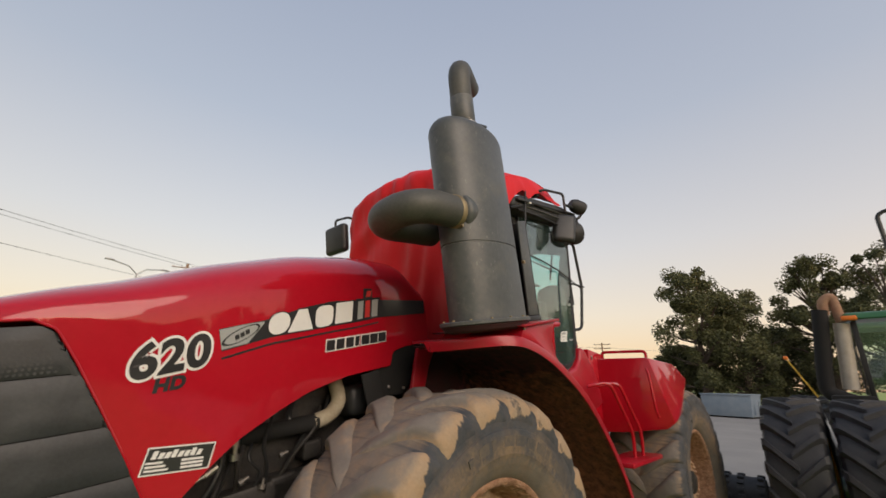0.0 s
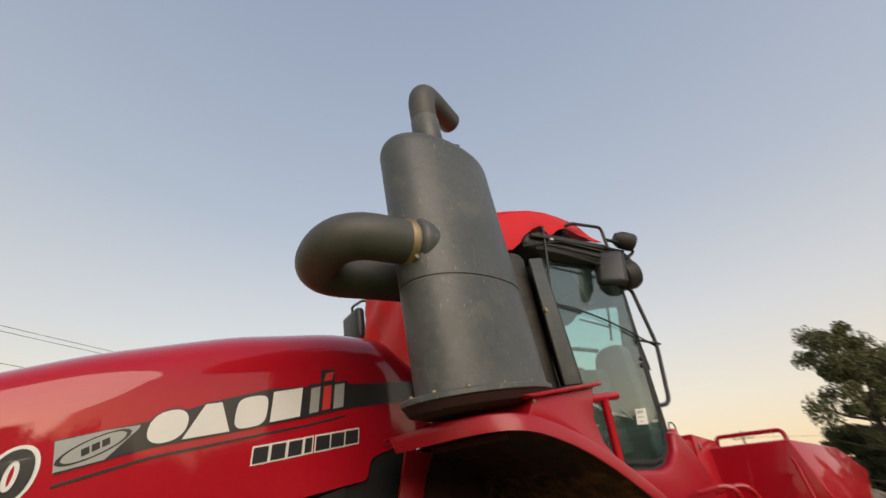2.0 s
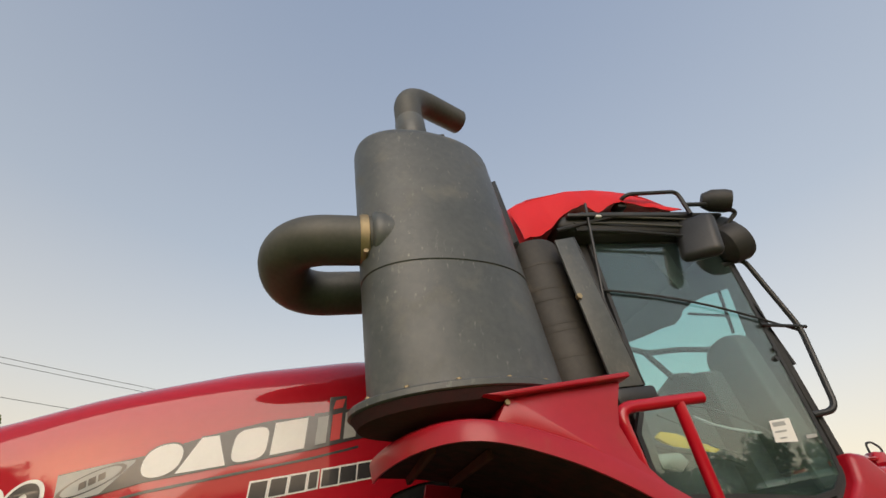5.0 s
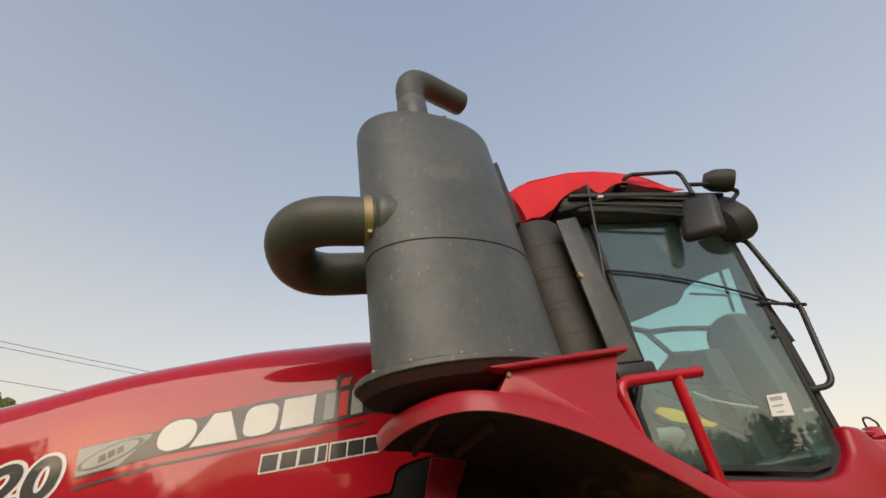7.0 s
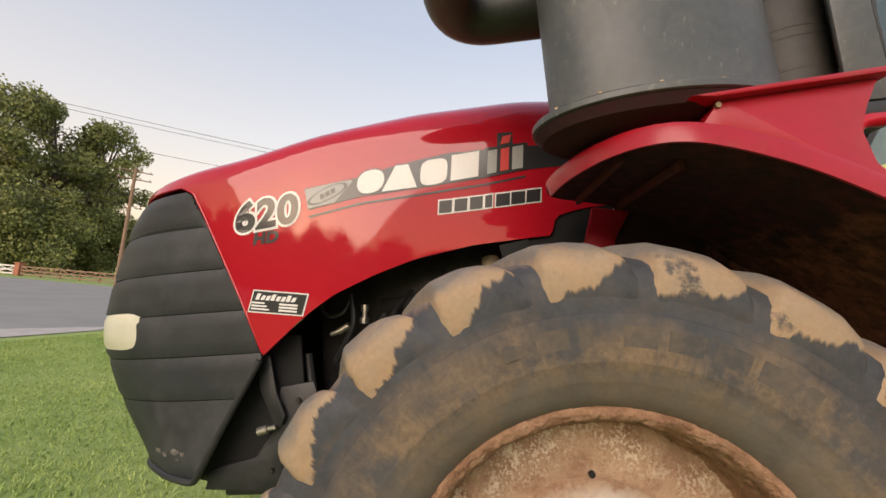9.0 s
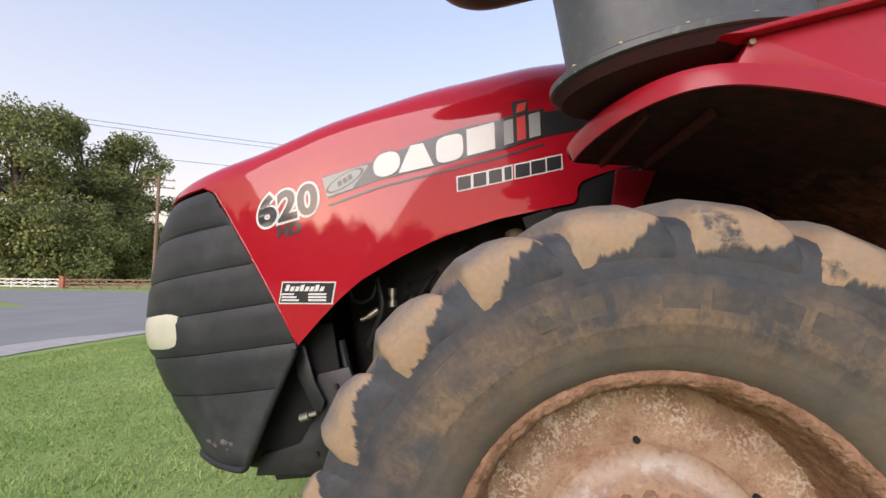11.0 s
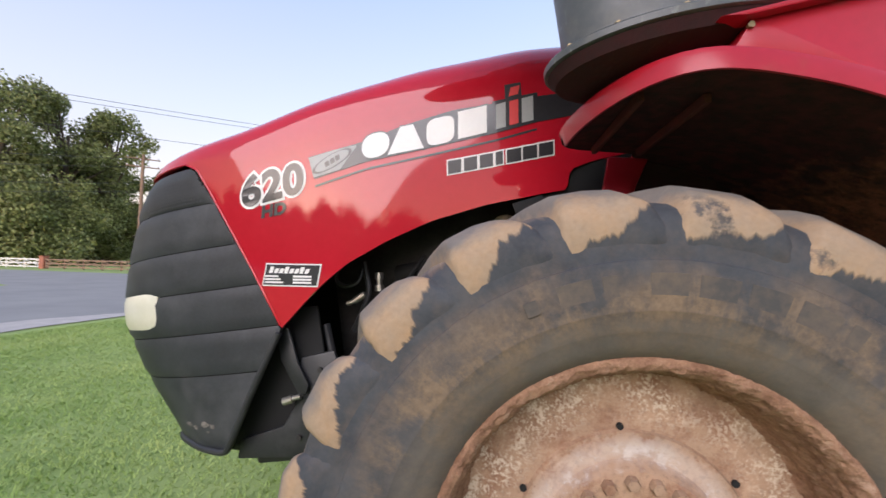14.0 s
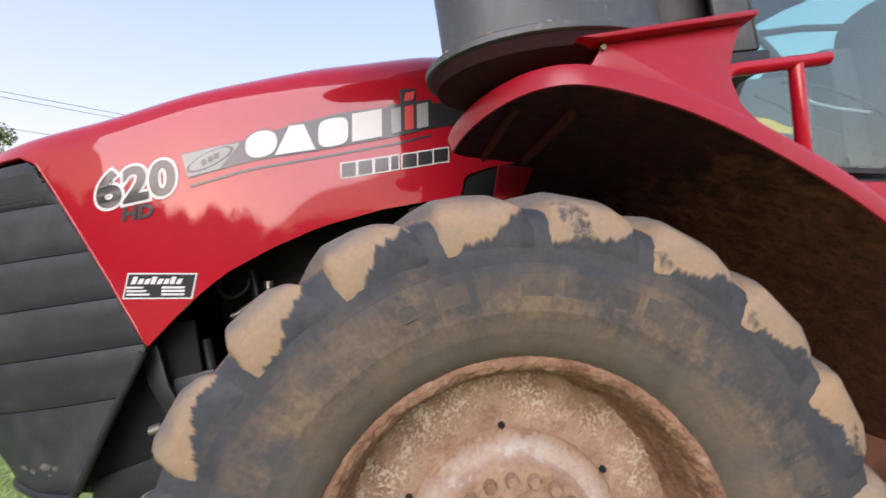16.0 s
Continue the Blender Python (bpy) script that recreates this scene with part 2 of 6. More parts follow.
def rim_surface(name):
    """Tan rusty steel with cream flecks of old paint towards the edge and a worn white ring round the bolts."""
    tex, rng, op, mix, rad, finish = radial_tools(name)
    big, mid, fin = tex(5, 6), tex(24, 8, 0.7), tex(110, 5, 0.65)
    base = mix(rng(big, 0.35, 0.65), (0.44, 0.285, 0.180), (0.31, 0.205, 0.130))
    base = mix(op('MULTIPLY', rng(op('ADD', op('MULTIPLY', tex(9, 9, 0.7), 0.6), op('MULTIPLY', mid, 0.4)), 0.48, 0.60), 0.85), base, (0.225, 0.105, 0.055))
    base = mix(op('MULTIPLY', rng(tex(60, 6, 0.7), 0.52, 0.66), 0.5), base, (0.20, 0.125, 0.085))
    fleck = op('MULTIPLY', rng(op('ADD', op('MULTIPLY', mid, 0.45), op('MULTIPLY', fin, 0.55)), 0.49, 0.56), op('MULTIPLY', rng(rad, 0.33, 0.41), rng(tex(3.5, 5), 0.42, 0.56)))
    col = mix(op('MULTIPLY', fleck, 0.85), base, (0.68, 0.58, 0.44))
    worn = op('ADD', rad, op('MULTIPLY', op('SUBTRACT', mid, 0.5), 0.09))
    ring = op('MULTIPLY', rng(worn, 0.232, 0.262), rng(worn, 0.318, 0.280))
    ring = op('MULTIPLY', ring, op('ADD', 0.24, op('MULTIPLY', rng(op('ADD', op('MULTIPLY', big, 0.5), op('MULTIPLY', mid, 0.5)), 0.47, 0.60), 0.62)))
    col = mix(ring, col, (0.74, 0.70, 0.65))
    return finish(col, op('ADD', mid, op('MULTIPLY', fin, 0.4)), 0.85, 0.45, 0.008)


def underside_surface(name):
    """Red darkened by the shade under the fender; behind the wheel's top it is hidden under ragged, clotted red-brown
    mud.
    """
    tex, rng, op, mix, rad, finish = radial_tools(name)
    nt = bpy.data.materials[name].node_tree
    co, sep = nt.nodes.new("ShaderNodeTexCoord"), nt.nodes.new("ShaderNodeSeparateXYZ")
    nt.links.new(co.outputs["Object"], sep.inputs[0])
    big, mid, fin, clot = tex(3.5, 6), tex(17, 8, 0.65), tex(80, 5, 0.65), tex(38, 6, 0.7)
    # the fender's shade is mixed into this dark red
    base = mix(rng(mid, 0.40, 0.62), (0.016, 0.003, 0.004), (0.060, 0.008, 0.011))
    mud = mix(rng(mid, 0.38, 0.62), (0.110, 0.037, 0.019), (0.240, 0.083, 0.042))
    mud = mix(op('MULTIPLY', rng(clot, 0.54, 0.62), 0.8), mud, (0.045, 0.017, 0.011))
    mud = mix(op('MULTIPLY', rng(fin, 0.58, 0.68), 0.6), mud, (0.29, 0.125, 0.070))
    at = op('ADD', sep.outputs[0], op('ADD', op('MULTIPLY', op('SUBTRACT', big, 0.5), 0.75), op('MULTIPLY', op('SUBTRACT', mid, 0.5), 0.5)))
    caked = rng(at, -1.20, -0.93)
    hgt = op('ADD', op('MULTIPLY', caked, op('ADD', op('MULTIPLY', clot, 0.9), op('MULTIPLY', mid, 0.6))), op('MULTIPLY', fin, 0.2))
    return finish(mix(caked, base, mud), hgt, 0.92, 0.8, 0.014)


UNDERSIDE = underside_surface("fender_underside")
RUBBER = tyre_surface("muddy_tyre_rubber")
LUG = tyre_surface("mud_caked_tread", True)
RED = surface("red_paint", (0.385, 0.005, 0.015), (0.44, 0.008, 0.020), 0.35, 1.5, 30, 0.004, coat=1.0, spec=0.08, coat_rough=0.04)
RED_WORN = surface("red_paint_dusty", (0.335, 0.006, 0.016), (0.40, 0.010, 0.023), 0.40, 2.0, 40, 0.02, coat=0.75, dirt=(0.30, 0.10, 0.07), dirt_at=(0.58, 0.95), dirt_scale=7, spec=0.12, coat_rough=0.28)
MUD = surface("dried_mud", (0.092, 0.034, 0.017), (0.165, 0.066, 0.032), 0.95, 5, 45, 0.9, dirt=(0.070, 0.027, 0.014), dirt_at=(0.5, 0.62), dirt_scale=7)
RED_RUST = surface("muddy_red_steel", (0.060, 0.010, 0.011), (0.120, 0.030, 0.022), 0.8, 9, 60, 0.4)
# near-black red: the shade under fender and flange is put into the colour
UNDER_SHADE = surface("black_undercoat", (0.014, 0.003, 0.003), (0.045, 0.007, 0.008), 0.85, 6, 50, 0.6)
MUFFLER = surface("dusty_grey_metal", (0.046, 0.052, 0.053), (0.092, 0.097, 0.095), 0.46, 2.6, 34, 0.05, metal=0.0, spec=0.6, dirt=(0.16, 0.155, 0.14), dirt_at=(0.54, 0.82), dirt_scale=7, scuff=(0.34, 0.33, 0.30))
CANISTER = surface("dusty_black_canister", (0.024, 0.022, 0.019), (0.050, 0.045, 0.038), 0.6, 4, 50, 0.1, dirt=(0.13, 0.105, 0.08), dirt_at=(0.58, 0.85), dirt_scale=5)
PIPE = surface("weathered_exhaust_pipe", (0.060, 0.061, 0.055), (0.100, 0.098, 0.086), 0.55, 5, 60, 0.06, metal=0.2, dirt=(0.19, 0.17, 0.13), dirt_at=(0.6, 0.85), dirt_scale=5)
BLACK = surface("black_plastic", (0.016, 0.017, 0.018), (0.028, 0.029, 0.031), 0.45, 8, 80, 0.05, dirt=(0.085, 0.082, 0.078), dirt_at=(0.58, 0.9), dirt_scale=3)
GRILLE = surface("dusty_black_grille", (0.016, 0.018, 0.021), (0.032, 0.035, 0.039), 0.50, 6, 90, 0.12, dirt=(0.095, 0.096, 0.096), dirt_at=(0.52, 0.95), dirt_scale=3.4)
SCRAPE = surface("scraped_plastic", (0.045, 0.042, 0.038), (0.22, 0.20, 0.175), 0.8, 45, 120, 0.2)
# near-black: shade of gaps and holes in the colour, also for black parts
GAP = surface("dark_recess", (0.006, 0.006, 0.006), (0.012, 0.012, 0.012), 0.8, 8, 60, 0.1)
ENGINE = surface("greasy_engine_metal", (0.018, 0.017, 0.016), (0.05, 0.046, 0.042), 0.55, 9, 60, 0.3, metal=0.3, dirt=(0.10, 0.075, 0.05), dirt_at=(0.6, 0.8), dirt_scale=6)
RUBBER_CLEAN = surface("worn_tyre_rubber", (0.017, 0.018, 0.021), (0.032, 0.034, 0.037), 0.7, 7, 70, 0.2, dirt=(0.10, 0.09, 0.075), dirt_at=(0.6, 0.85), dirt_scale=3)
RUST = rim_surface("rusty_muddy_rim")
RIM_LIP = surface("clodded_rim_edge", (0.20, 0.102, 0.058), (0.37, 0.215, 0.130), 0.95, 22, 140, 1.0, mix=(0.38, 0.62), dirt=(0.42, 0.285, 0.19), dirt_at=(0.56, 0.74), dirt_scale=24)
CHROME = surface("bare_steel", (0.42, 0.40, 0.36), (0.5, 0.47, 0.42), 0.35, 9, 60, 0.05, metal=0.9)
FITTING = surface("greasy_steel_fitting", (0.10, 0.095, 0.085), (0.22, 0.20, 0.18), 0.5, 12, 60, 0.1, metal=0.5)
BRASS = surface("weathered_clamp_steel", (0.26, 0.20, 0.115), (0.36, 0.29, 0.18), 0.55, 9, 60, 0.05, metal=0.7)
LENS = surface("yellowed_lamp_lens", (0.58, 0.56, 0.42), (0.66, 0.64, 0.52), 0.35, 4, 40, 0.05, coat=0.4)
TARP = surface("red_tarpaulin", (0.60, 0.010, 0.014), (0.66, 0.016, 0.022), 0.5, 3, 120, 0.05, spec=0.3)
WHITE = surface("white_decal", (0.72, 0.71, 0.68), (0.78, 0.77, 0.74), 0.4, 5, 60, 0.01, coat=0.4)
SILVER = surface("silver_grey_decal", (0.30, 0.31, 0.30), (0.36, 0.37, 0.36), 0.4, 3, 60, 0.01, coat=0.4)
DECAL_BLACK = surface("black_decal", (0.022, 0.022, 0.024), (0.032, 0.032, 0.034), 0.28, 5, 60, 0.01, coat=0.8, spec=0.3, coat_rough=0.08)
DECAL_RED = surface("red_decal", (0.55, 0.03, 0.03), (0.6, 0.04, 0.035), 0.4, 5, 60, 0.01, coat=0.4)
CAB_GLASS = glass("green_tinted_cab_glass", (0.62, 0.86, 0.82), 0.0, 1.75)
DARK_TRIM = surface("dark_cab_trim", (0.020, 0.020, 0.021), (0.04, 0.04, 0.042), 0.6, 6, 60, 0.05)
YELLOW = surface("yellow_paint", (0.62, 0.36, 0.02), (0.7, 0.44, 0.04), 0.5, 6, 60, 0.05)
PALE_PIPE = surface("pale_heat_wrap", (0.42, 0.37, 0.27), (0.30, 0.25, 0.17), 0.7, 9, 60, 0.2)
MARK = surface("raised_sidewall_lettering", (0.066, 0.063, 0.060), (0.150, 0.116, 0.084), 0.78, 6, 60, 0.2, mix=(0.40, 0.66))
GREEN = surface("green_paint", (0.020, 0.11, 0.025), (0.03, 0.14, 0.035), 0.35, 3, 40, 0.02, coat=0.6)
ORANGE = surface("amber_lamp", (0.75, 0.18, 0.02), (0.8, 0.22, 0.03), 0.35, 3, 40, 0.02)
RUSTY_PIPE = surface("rusty_stack", (0.26, 0.13, 0.075), (0.36, 0.22, 0.14), 0.75, 8, 50, 0.3)
STEEL_SHIELD = surface("perforated_muffler_shield", (0.38, 0.34, 0.28), (0.46, 0.42, 0.36), 0.5, 8, 50, 0.1, metal=0.3)
BIN_BLUE = surface("weathered_blue_grey_steel", (0.17, 0.23, 0.29), (0.24, 0.29, 0.34), 0.6, 2, 30, 0.15)
GRASS_GROUND = surface("lawn_soil", (0.18, 0.26, 0.055), (0.32, 0.39, 0.125), 0.95, 0.9, 25, 0.5)
BLADE = surface("grass_blades", (0.21, 0.33, 0.065), (0.43, 0.51, 0.165), 0.7, 0.7, 9, 0.0, island=0.2)
ASPHALT = surface("worn_grey_asphalt", (0.22, 0.215, 0.205), (0.29, 0.28, 0.265), 0.9, 0.5, 40, 0.3)
GRAVEL = surface("pale_gravel_verge", (0.36, 0.33, 0.30), (0.50, 0.46, 0.42), 0.95, 3, 60, 0.8)
BARK = surface("grey_brown_bark", (0.07, 0.052, 0.038), (0.12, 0.095, 0.075), 0.9, 5, 30, 0.8)
# a darker copy of LEAF: the lot trees' backlit shade is in the colour
SHADED_LEAF = surface("dark_summer_leaves", (0.058, 0.070, 0.024), (0.112, 0.112, 0.042), 0.65, 0.5, 6, 0.0, island=0.5)
LEAF = surface("summer_leaves", (0.112, 0.146, 0.037), (0.228, 0.242, 0.080), 0.6, 0.35, 6, 0.0, island=0.45)
POLE_WOOD = surface("weathered_pole_wood", (0.20, 0.13, 0.085), (0.28, 0.19, 0.13), 0.85, 3, 40, 0.3)
FENCE_WHITE = surface("white_painted_boards", (0.66, 0.65, 0.62), (0.74, 0.73, 0.70), 0.6, 3, 40, 0.1)
BRICK_RED = surface("red_brick_pier", (0.30, 0.11, 0.07), (0.38, 0.16, 0.10), 0.85, 4, 30, 0.3)
GALV = surface("galvanised_steel", (0.32, 0.33, 0.34), (0.4, 0.41, 0.42), 0.45, 5, 40, 0.05, metal=0.6)


# ---- building helpers ----
def world_of(ob):
    """The pose of an object in the world, from its own and those of its parents."""
    m = ob.matrix_basis.copy()
    while ob.parent is not None:
        ob = ob.parent
        m = ob.matrix_basis @ m
    return m


def part(name, bm, material, parent=None, label="", smooth=35, m=None):
    """Links a bmesh as one mesh object under a thing or a part; its coordinates are the world's (or those of m)."""
    me = bpy.data.meshes.new(name)
    if m is not None:
        bmesh.ops.transform(bm, matrix=m, verts=bm.verts)
    if parent is not None:
        bmesh.ops.transform(bm, matrix=world_of(parent).inverted(), verts=bm.verts)
    if smooth:
        for f in bm.faces:
            f.smooth = True
        for e in bm.edges:
            if len(e.link_faces) == 2 and e.calc_face_angle(0) > radians(smooth):
                e.smooth = False
    bm.to_mesh(me)
    bm.free()
    me.materials.append(material)
    ob = new(name, me)
    ob.parent = parent
    if material is CAB_GLASS:
        ob.visible_shadow = False
    if label:
        ob["label"] = label
    return ob


def thing(name, at, label, category, group="", kind=""):
    ob = new(name)
    ob.matrix_world = Matrix.Translation(at)
    ob.empty_display_size = 0.2
    bpy.context.view_layer.update()
    return tagged(ob, label, category, group, kind)


def box(lo, hi, bevel=0.0, seg=2, bm=None):
    bm = bm or bmesh.new()
    r = bmesh.ops.create_cube(bm, size=1.0)
    c = [(a + b) / 2 for a, b in zip(lo, hi)]
    s = [abs(b - a) for a, b in zip(lo, hi)]
    bmesh.ops.transform(bm, matrix=Matrix.Translation(c) @ Matrix.Diagonal((*s, 1)), verts=r["verts"])
    if bevel:
        es = {e for v in r["verts"] for e in v.link_edges}
        bmesh.ops.bevel(bm, geom=list(es), offset=bevel, segments=seg, affect='EDGES', profile=0.5)
    return bm


def prism(pts, y0, y1, bevel=0.0, axis='y', bm=None, seg=2):
    """A polygon of (x, z) drawn out along y (or of (x, y) along z, (y, z) along x)."""
    bm = bm or bmesh.new()
    put = {'y': lambda a, b, k: (a, k, b), 'z': lambda a, b, k: (a, b, k), 'x': lambda a, b, k: (k, a, b)}[axis]
    va = [bm.verts.new(put(a, b, y0)) for a, b in pts]
    vb = [bm.verts.new(put(a, b, y1)) for a, b in pts]
    fs = [bm.faces.new(va), bm.faces.new(vb[::-1])]
    k = len(pts)
    for i in range(k):
        fs.append(bm.faces.new((va[i], vb[i], vb[(i + 1) % k], va[(i + 1) % k])))
    bmesh.ops.recalc_face_normals(bm, faces=fs)
    if bevel:
        es = {e for f in fs for e in f.edges}
        bmesh.ops.bevel(bm, geom=list(es), offset=bevel, segments=seg, affect='EDGES', profile=0.5, clamp_overlap=True)
    return bm


def rod(points, r, seg=10, bm=None, caps=True, radii=None):
    """A round bar along points."""
    bm = bm or bmesh.new()
    ps = [Vector(p) for p in points]
    rings, ref = [], None
    for i, p in enumerate(ps):
        d = (ps[min(i + 1, len(ps) - 1)] - ps[max(i - 1, 0)]).normalized()
        if ref is None:
            ref = d.orthogonal().normalized()
        ref = (ref - d * ref.dot(d)).normalized()
        side = d.cross(ref)
        rr = radii[i] if radii else r
        rings.append([bm.verts.new(p + rr * (math.cos(a) * ref + math.sin(a) * side)) for a in [2 * math.pi * k / seg for k in range(seg)]])
    for a, b in zip(rings, rings[1:]):
        for k in range(seg):
            bm.faces.new((a[k], a[(k + 1) % seg], b[(k + 1) % seg], b[k]))
    if caps:
        bm.faces.new(rings[0][::-1])
        bm.faces.new(rings[-1])
    return bm


def rounded(points, r, n=5):
    """The points of a line with its corners rounded."""
    ps = [Vector(p) for p in points]
    out = [ps[0]]
    for a, b, c in zip(ps, ps[1:], ps[2:]):
        u, v = (a - b), (c - b)
        k = min(r, u.length * 0.49, v.length * 0.49)
        p, q = b + u.normalized() * k, b + v.normalized() * k
        for i in range(n + 1):
            t = i / n
            out.append(p * (1 - t) ** 2 + b * 2 * t * (1 - t) + q * t * t)
    return out + [ps[-1]]


def lathe(profile, seg=64, axis='y', bm=None, closed=False, caps=True):
    """(r, h) points turned round an axis through the origin."""
    bm = bm or bmesh.new()
    rows = []
    for r, h in profile:
        row = []
        for k in range(seg):
            a = 2 * math.pi * k / seg
            c, s = r * math.cos(a), r * math.sin(a)
            row.append(bm.verts.new((c, h, s) if axis == 'y' else (c, s, h) if axis == 'z' else (h, c, s)))
        rows.append(row)
    pairs = list(zip(rows, rows[1:])) + ([(rows[-1], rows[0])] if closed else [])
    for a, b in pairs:
        for k in range(seg):
            bm.faces.new((a[k], a[(k + 1) % seg], b[(k + 1) % seg], b[k]))
    if caps and not closed:
        for row in (rows[0], rows[-1]):
            bm.faces.new(row)
    bmesh.ops.recalc_face_normals(bm, faces=bm.faces)
    return bm


def grid_faces(bm, rows):
    for a, b in zip(rows, rows[1:]):
        for k in range(len(a) - 1):
            if len({a[k], a[k + 1], b[k + 1], b[k]}) == 4:
                bm.faces.new((a[k], a[k + 1], b[k + 1], b[k]))
    return bm


def interp(x, table):
    return float(np.interp(x, [a for a, _ in table], [b for _, b in table]))


# ---- the red tractor: its front frame leans forward by BODY degrees ----
BODY, YC = 9.0, 1.40
G = pose(0, 0, 0.98, 0, -BODY, 0)
tractor = thing("articulated_tractor", (1.8, YC, 0.0), "large red articulated tractor with muddy wheels and a grey exhaust stack", "tractor")


def bpart(name, bm, material, parent=None, label="", smooth=35):
    """A part of the tractor's front frame, in that frame's own coordinates."""
    return part(name, bm, material, parent or tractor, label, smooth, G)


def wpart(name, bm, material, parent=None, label="", smooth=35):
    return part(name, bm, material, parent or tractor, label, smooth)


BASE = tractor.matrix_world.inverted()
X0 = -1.36
SIDE = [(-1.42, 0.648), (-1.07, 0.662), (-0.8, 0.695), (-0.44, 0.765), (0.0, 0.81), (0.5, 0.84)]
TUCK = [(-1.36, 0.02), (-0.8, 0.02), (0.0, 0.02), (0.5, 0.0)]
NOSE_IN = [(0.1, 0.36), (0.24, 0.29), (0.5, 0.11), (0.75, 0.0), (0.93, 0.0), (1.11, 0.05), (1.38, 0.17), (1.50, 0.27), (1.7, 0.42)]
NOSE_X = -2.47


def eased(x, table, w=0.22):
    """A table's value with its corners rounded over w to both sides; its ends go on straight."""
    (xa, ya), (xb, yb), (xc, yc), (xd, yd) = table[0], table[1], table[-2], table[-1]
    total = weight = 0.0
    for k in range(-6, 7):
        q, g = x + w * k / 6, 1 + math.cos(math.pi * k / 7)
        v = ya + (q - xa) * (yb - ya) / (xb - xa) if q < xa else yd + (q - xd) * (yd - yc) / (xd - xc) if q > xd else interp(q, table)
        total, weight = total + g * v, weight + g
    return total / weight


@functools.lru_cache(maxsize=None)
def hood_side(x):
    return eased(x, SIDE, 0.30)


def hood_y(x, z):
    return hood_side(round(x, 4)) + interp(x, TUCK) * (1.35 - z)


def shell(s, z, out=0.0):
    """The engine cover's outer skin. s below 0: metres behind X0 along its side; 0 to 1: round the nose to the middle."""
    if s <= 0:
        x = X0 - s
        return Vector((x, hood_y(x, z) - out, z))
    t, n = s * math.pi / 2, 2.6
    w = YC - hood_y(X0, z)
    xf = NOSE_X + interp(z, NOSE_IN)
    return Vector((X0 + (xf - out - X0) * math.sin(t) ** (2 / n), YC - (w + out) * math.cos(t) ** (2 / n), z))


STATIONS = sorted([-1.86 + 0.06 * i for i in range(31)] + [-0.10, -0.08, -0.07, -0.04] + [X0 - x for x in (0.085, 0.092, 0.104, 0.111, 0.118, 0.128, 0.140, 0.16)]) + [0.0] + [(i / 48) ** 1.7 for i in range(1, 49)]
LOW = [(-1.69, 1.52), (-1.62, 1.48), (-1.56, 1.36), (-1.48, 1.18), (-1.39, 0.97), (-1.28, 0.685), (-1.09, 0.845), (-0.95, 0.937), (-0.75, 1.02), (-0.55, 1.085), (-0.28, 1.13), (0.0, 1.147), (0.088, 1.150), (0.104, 1.172), (0.118, 1.222), (0.140, 1.245), (0.235, 1.268), (0.5, 1.285)]
EDGE = [(-2.3, 1.505), (-1.9, 1.518), (-1.65, 1.525), (-1.5, 1.531), (-1.36, 1.543), (-1.03, 1.607), (-0.5, 1.672), (0.0, 1.69), (0.3, 1.661), (0.5, 1.50)]
RISE = [(-2.3, 0.053), (-1.9, 0.129), (-1.65, 0.180), (-1.36, 0.204), (-1.03, 0.234), (-0.5, 0.272), (0.3, 0.298), (0.5, 0.287)]


def smooth_line(pts, n=4):
    """A Catmull-Rom line through points of any size."""
    ps = [Vector(p) for p in pts]
    ps = [ps[0] * 2 - ps[1]] + ps + [ps[-1] * 2 - ps[-2]]
    out = []
    for a, b, c, d in zip(ps, ps[1:], ps[2:], ps[3:]):
        for k in range(n):
            t = k / n
            out.append(0.5 * (2 * b + (c - a) * t + (2 * a - 5 * b + 4 * c - d) * t * t + (3 * b - a - 3 * c + d) * t ** 3))
    return out + [ps[-2]]


def half_and_mirror(bm):
    geom = bm.verts[:] + bm.edges[:] + bm.faces[:]
    d = bmesh.ops.duplicate(bm, geom=geom)
    vs = [v for v in d["geom"] if isinstance(v, bmesh.types.BMVert)]
    for v in vs:
        v.co.y = 2 * YC - v.co.y
    bmesh.ops.reverse_faces(bm, faces=[f for f in d["geom"] if isinstance(f, bmesh.types.BMFace)])
    bmesh.ops.remove_doubles(bm, verts=bm.verts, dist=0.0005)
    bmesh.ops.recalc_face_normals(bm, faces=bm.faces)
    return bm


def hood():
    bm = bmesh.new()
    rows = []
    for s in STATIONS:
        x = shell(s, 1.5).x
        lo, ed = interp(x, LOW), eased(x, EDGE, 0.12) if x < 0.05 else interp(x, EDGE)
        for _ in range(12):
            lo = 0.5 * lo + 0.5 * interp(shell(s, lo).x, LOW)
        lo = min(lo, ed - 0.004)
        row = [bm.verts.new(shell(s, lo + (ed - lo) * k / 10)) for k in range(11)]
        p = shell(s, ed)
        spine = Vector((p.x if s <= 0 else X0 + (p.x - X0) * 0.6, YC, 0))
        h = eased(x, RISE, 0.2)
        for k in range(1, 15):
            f = (k / 14) ** 1.6
            q = p.lerp(spine, f)
            q.z = ed + h * (1 - (1 - f) ** 2.5) ** 0.4
            row.append(bm.verts.new(q))
        rows.append(row)
    grid_faces(bm, rows)
    half_and_mirror(bm)
    bmesh.ops.solidify(bm, geom=bm.faces[:], thickness=0.018)
    return bm


engine_hood = bpart("engine_hood", hood(), RED, label="glossy red curved engine hood with decals")


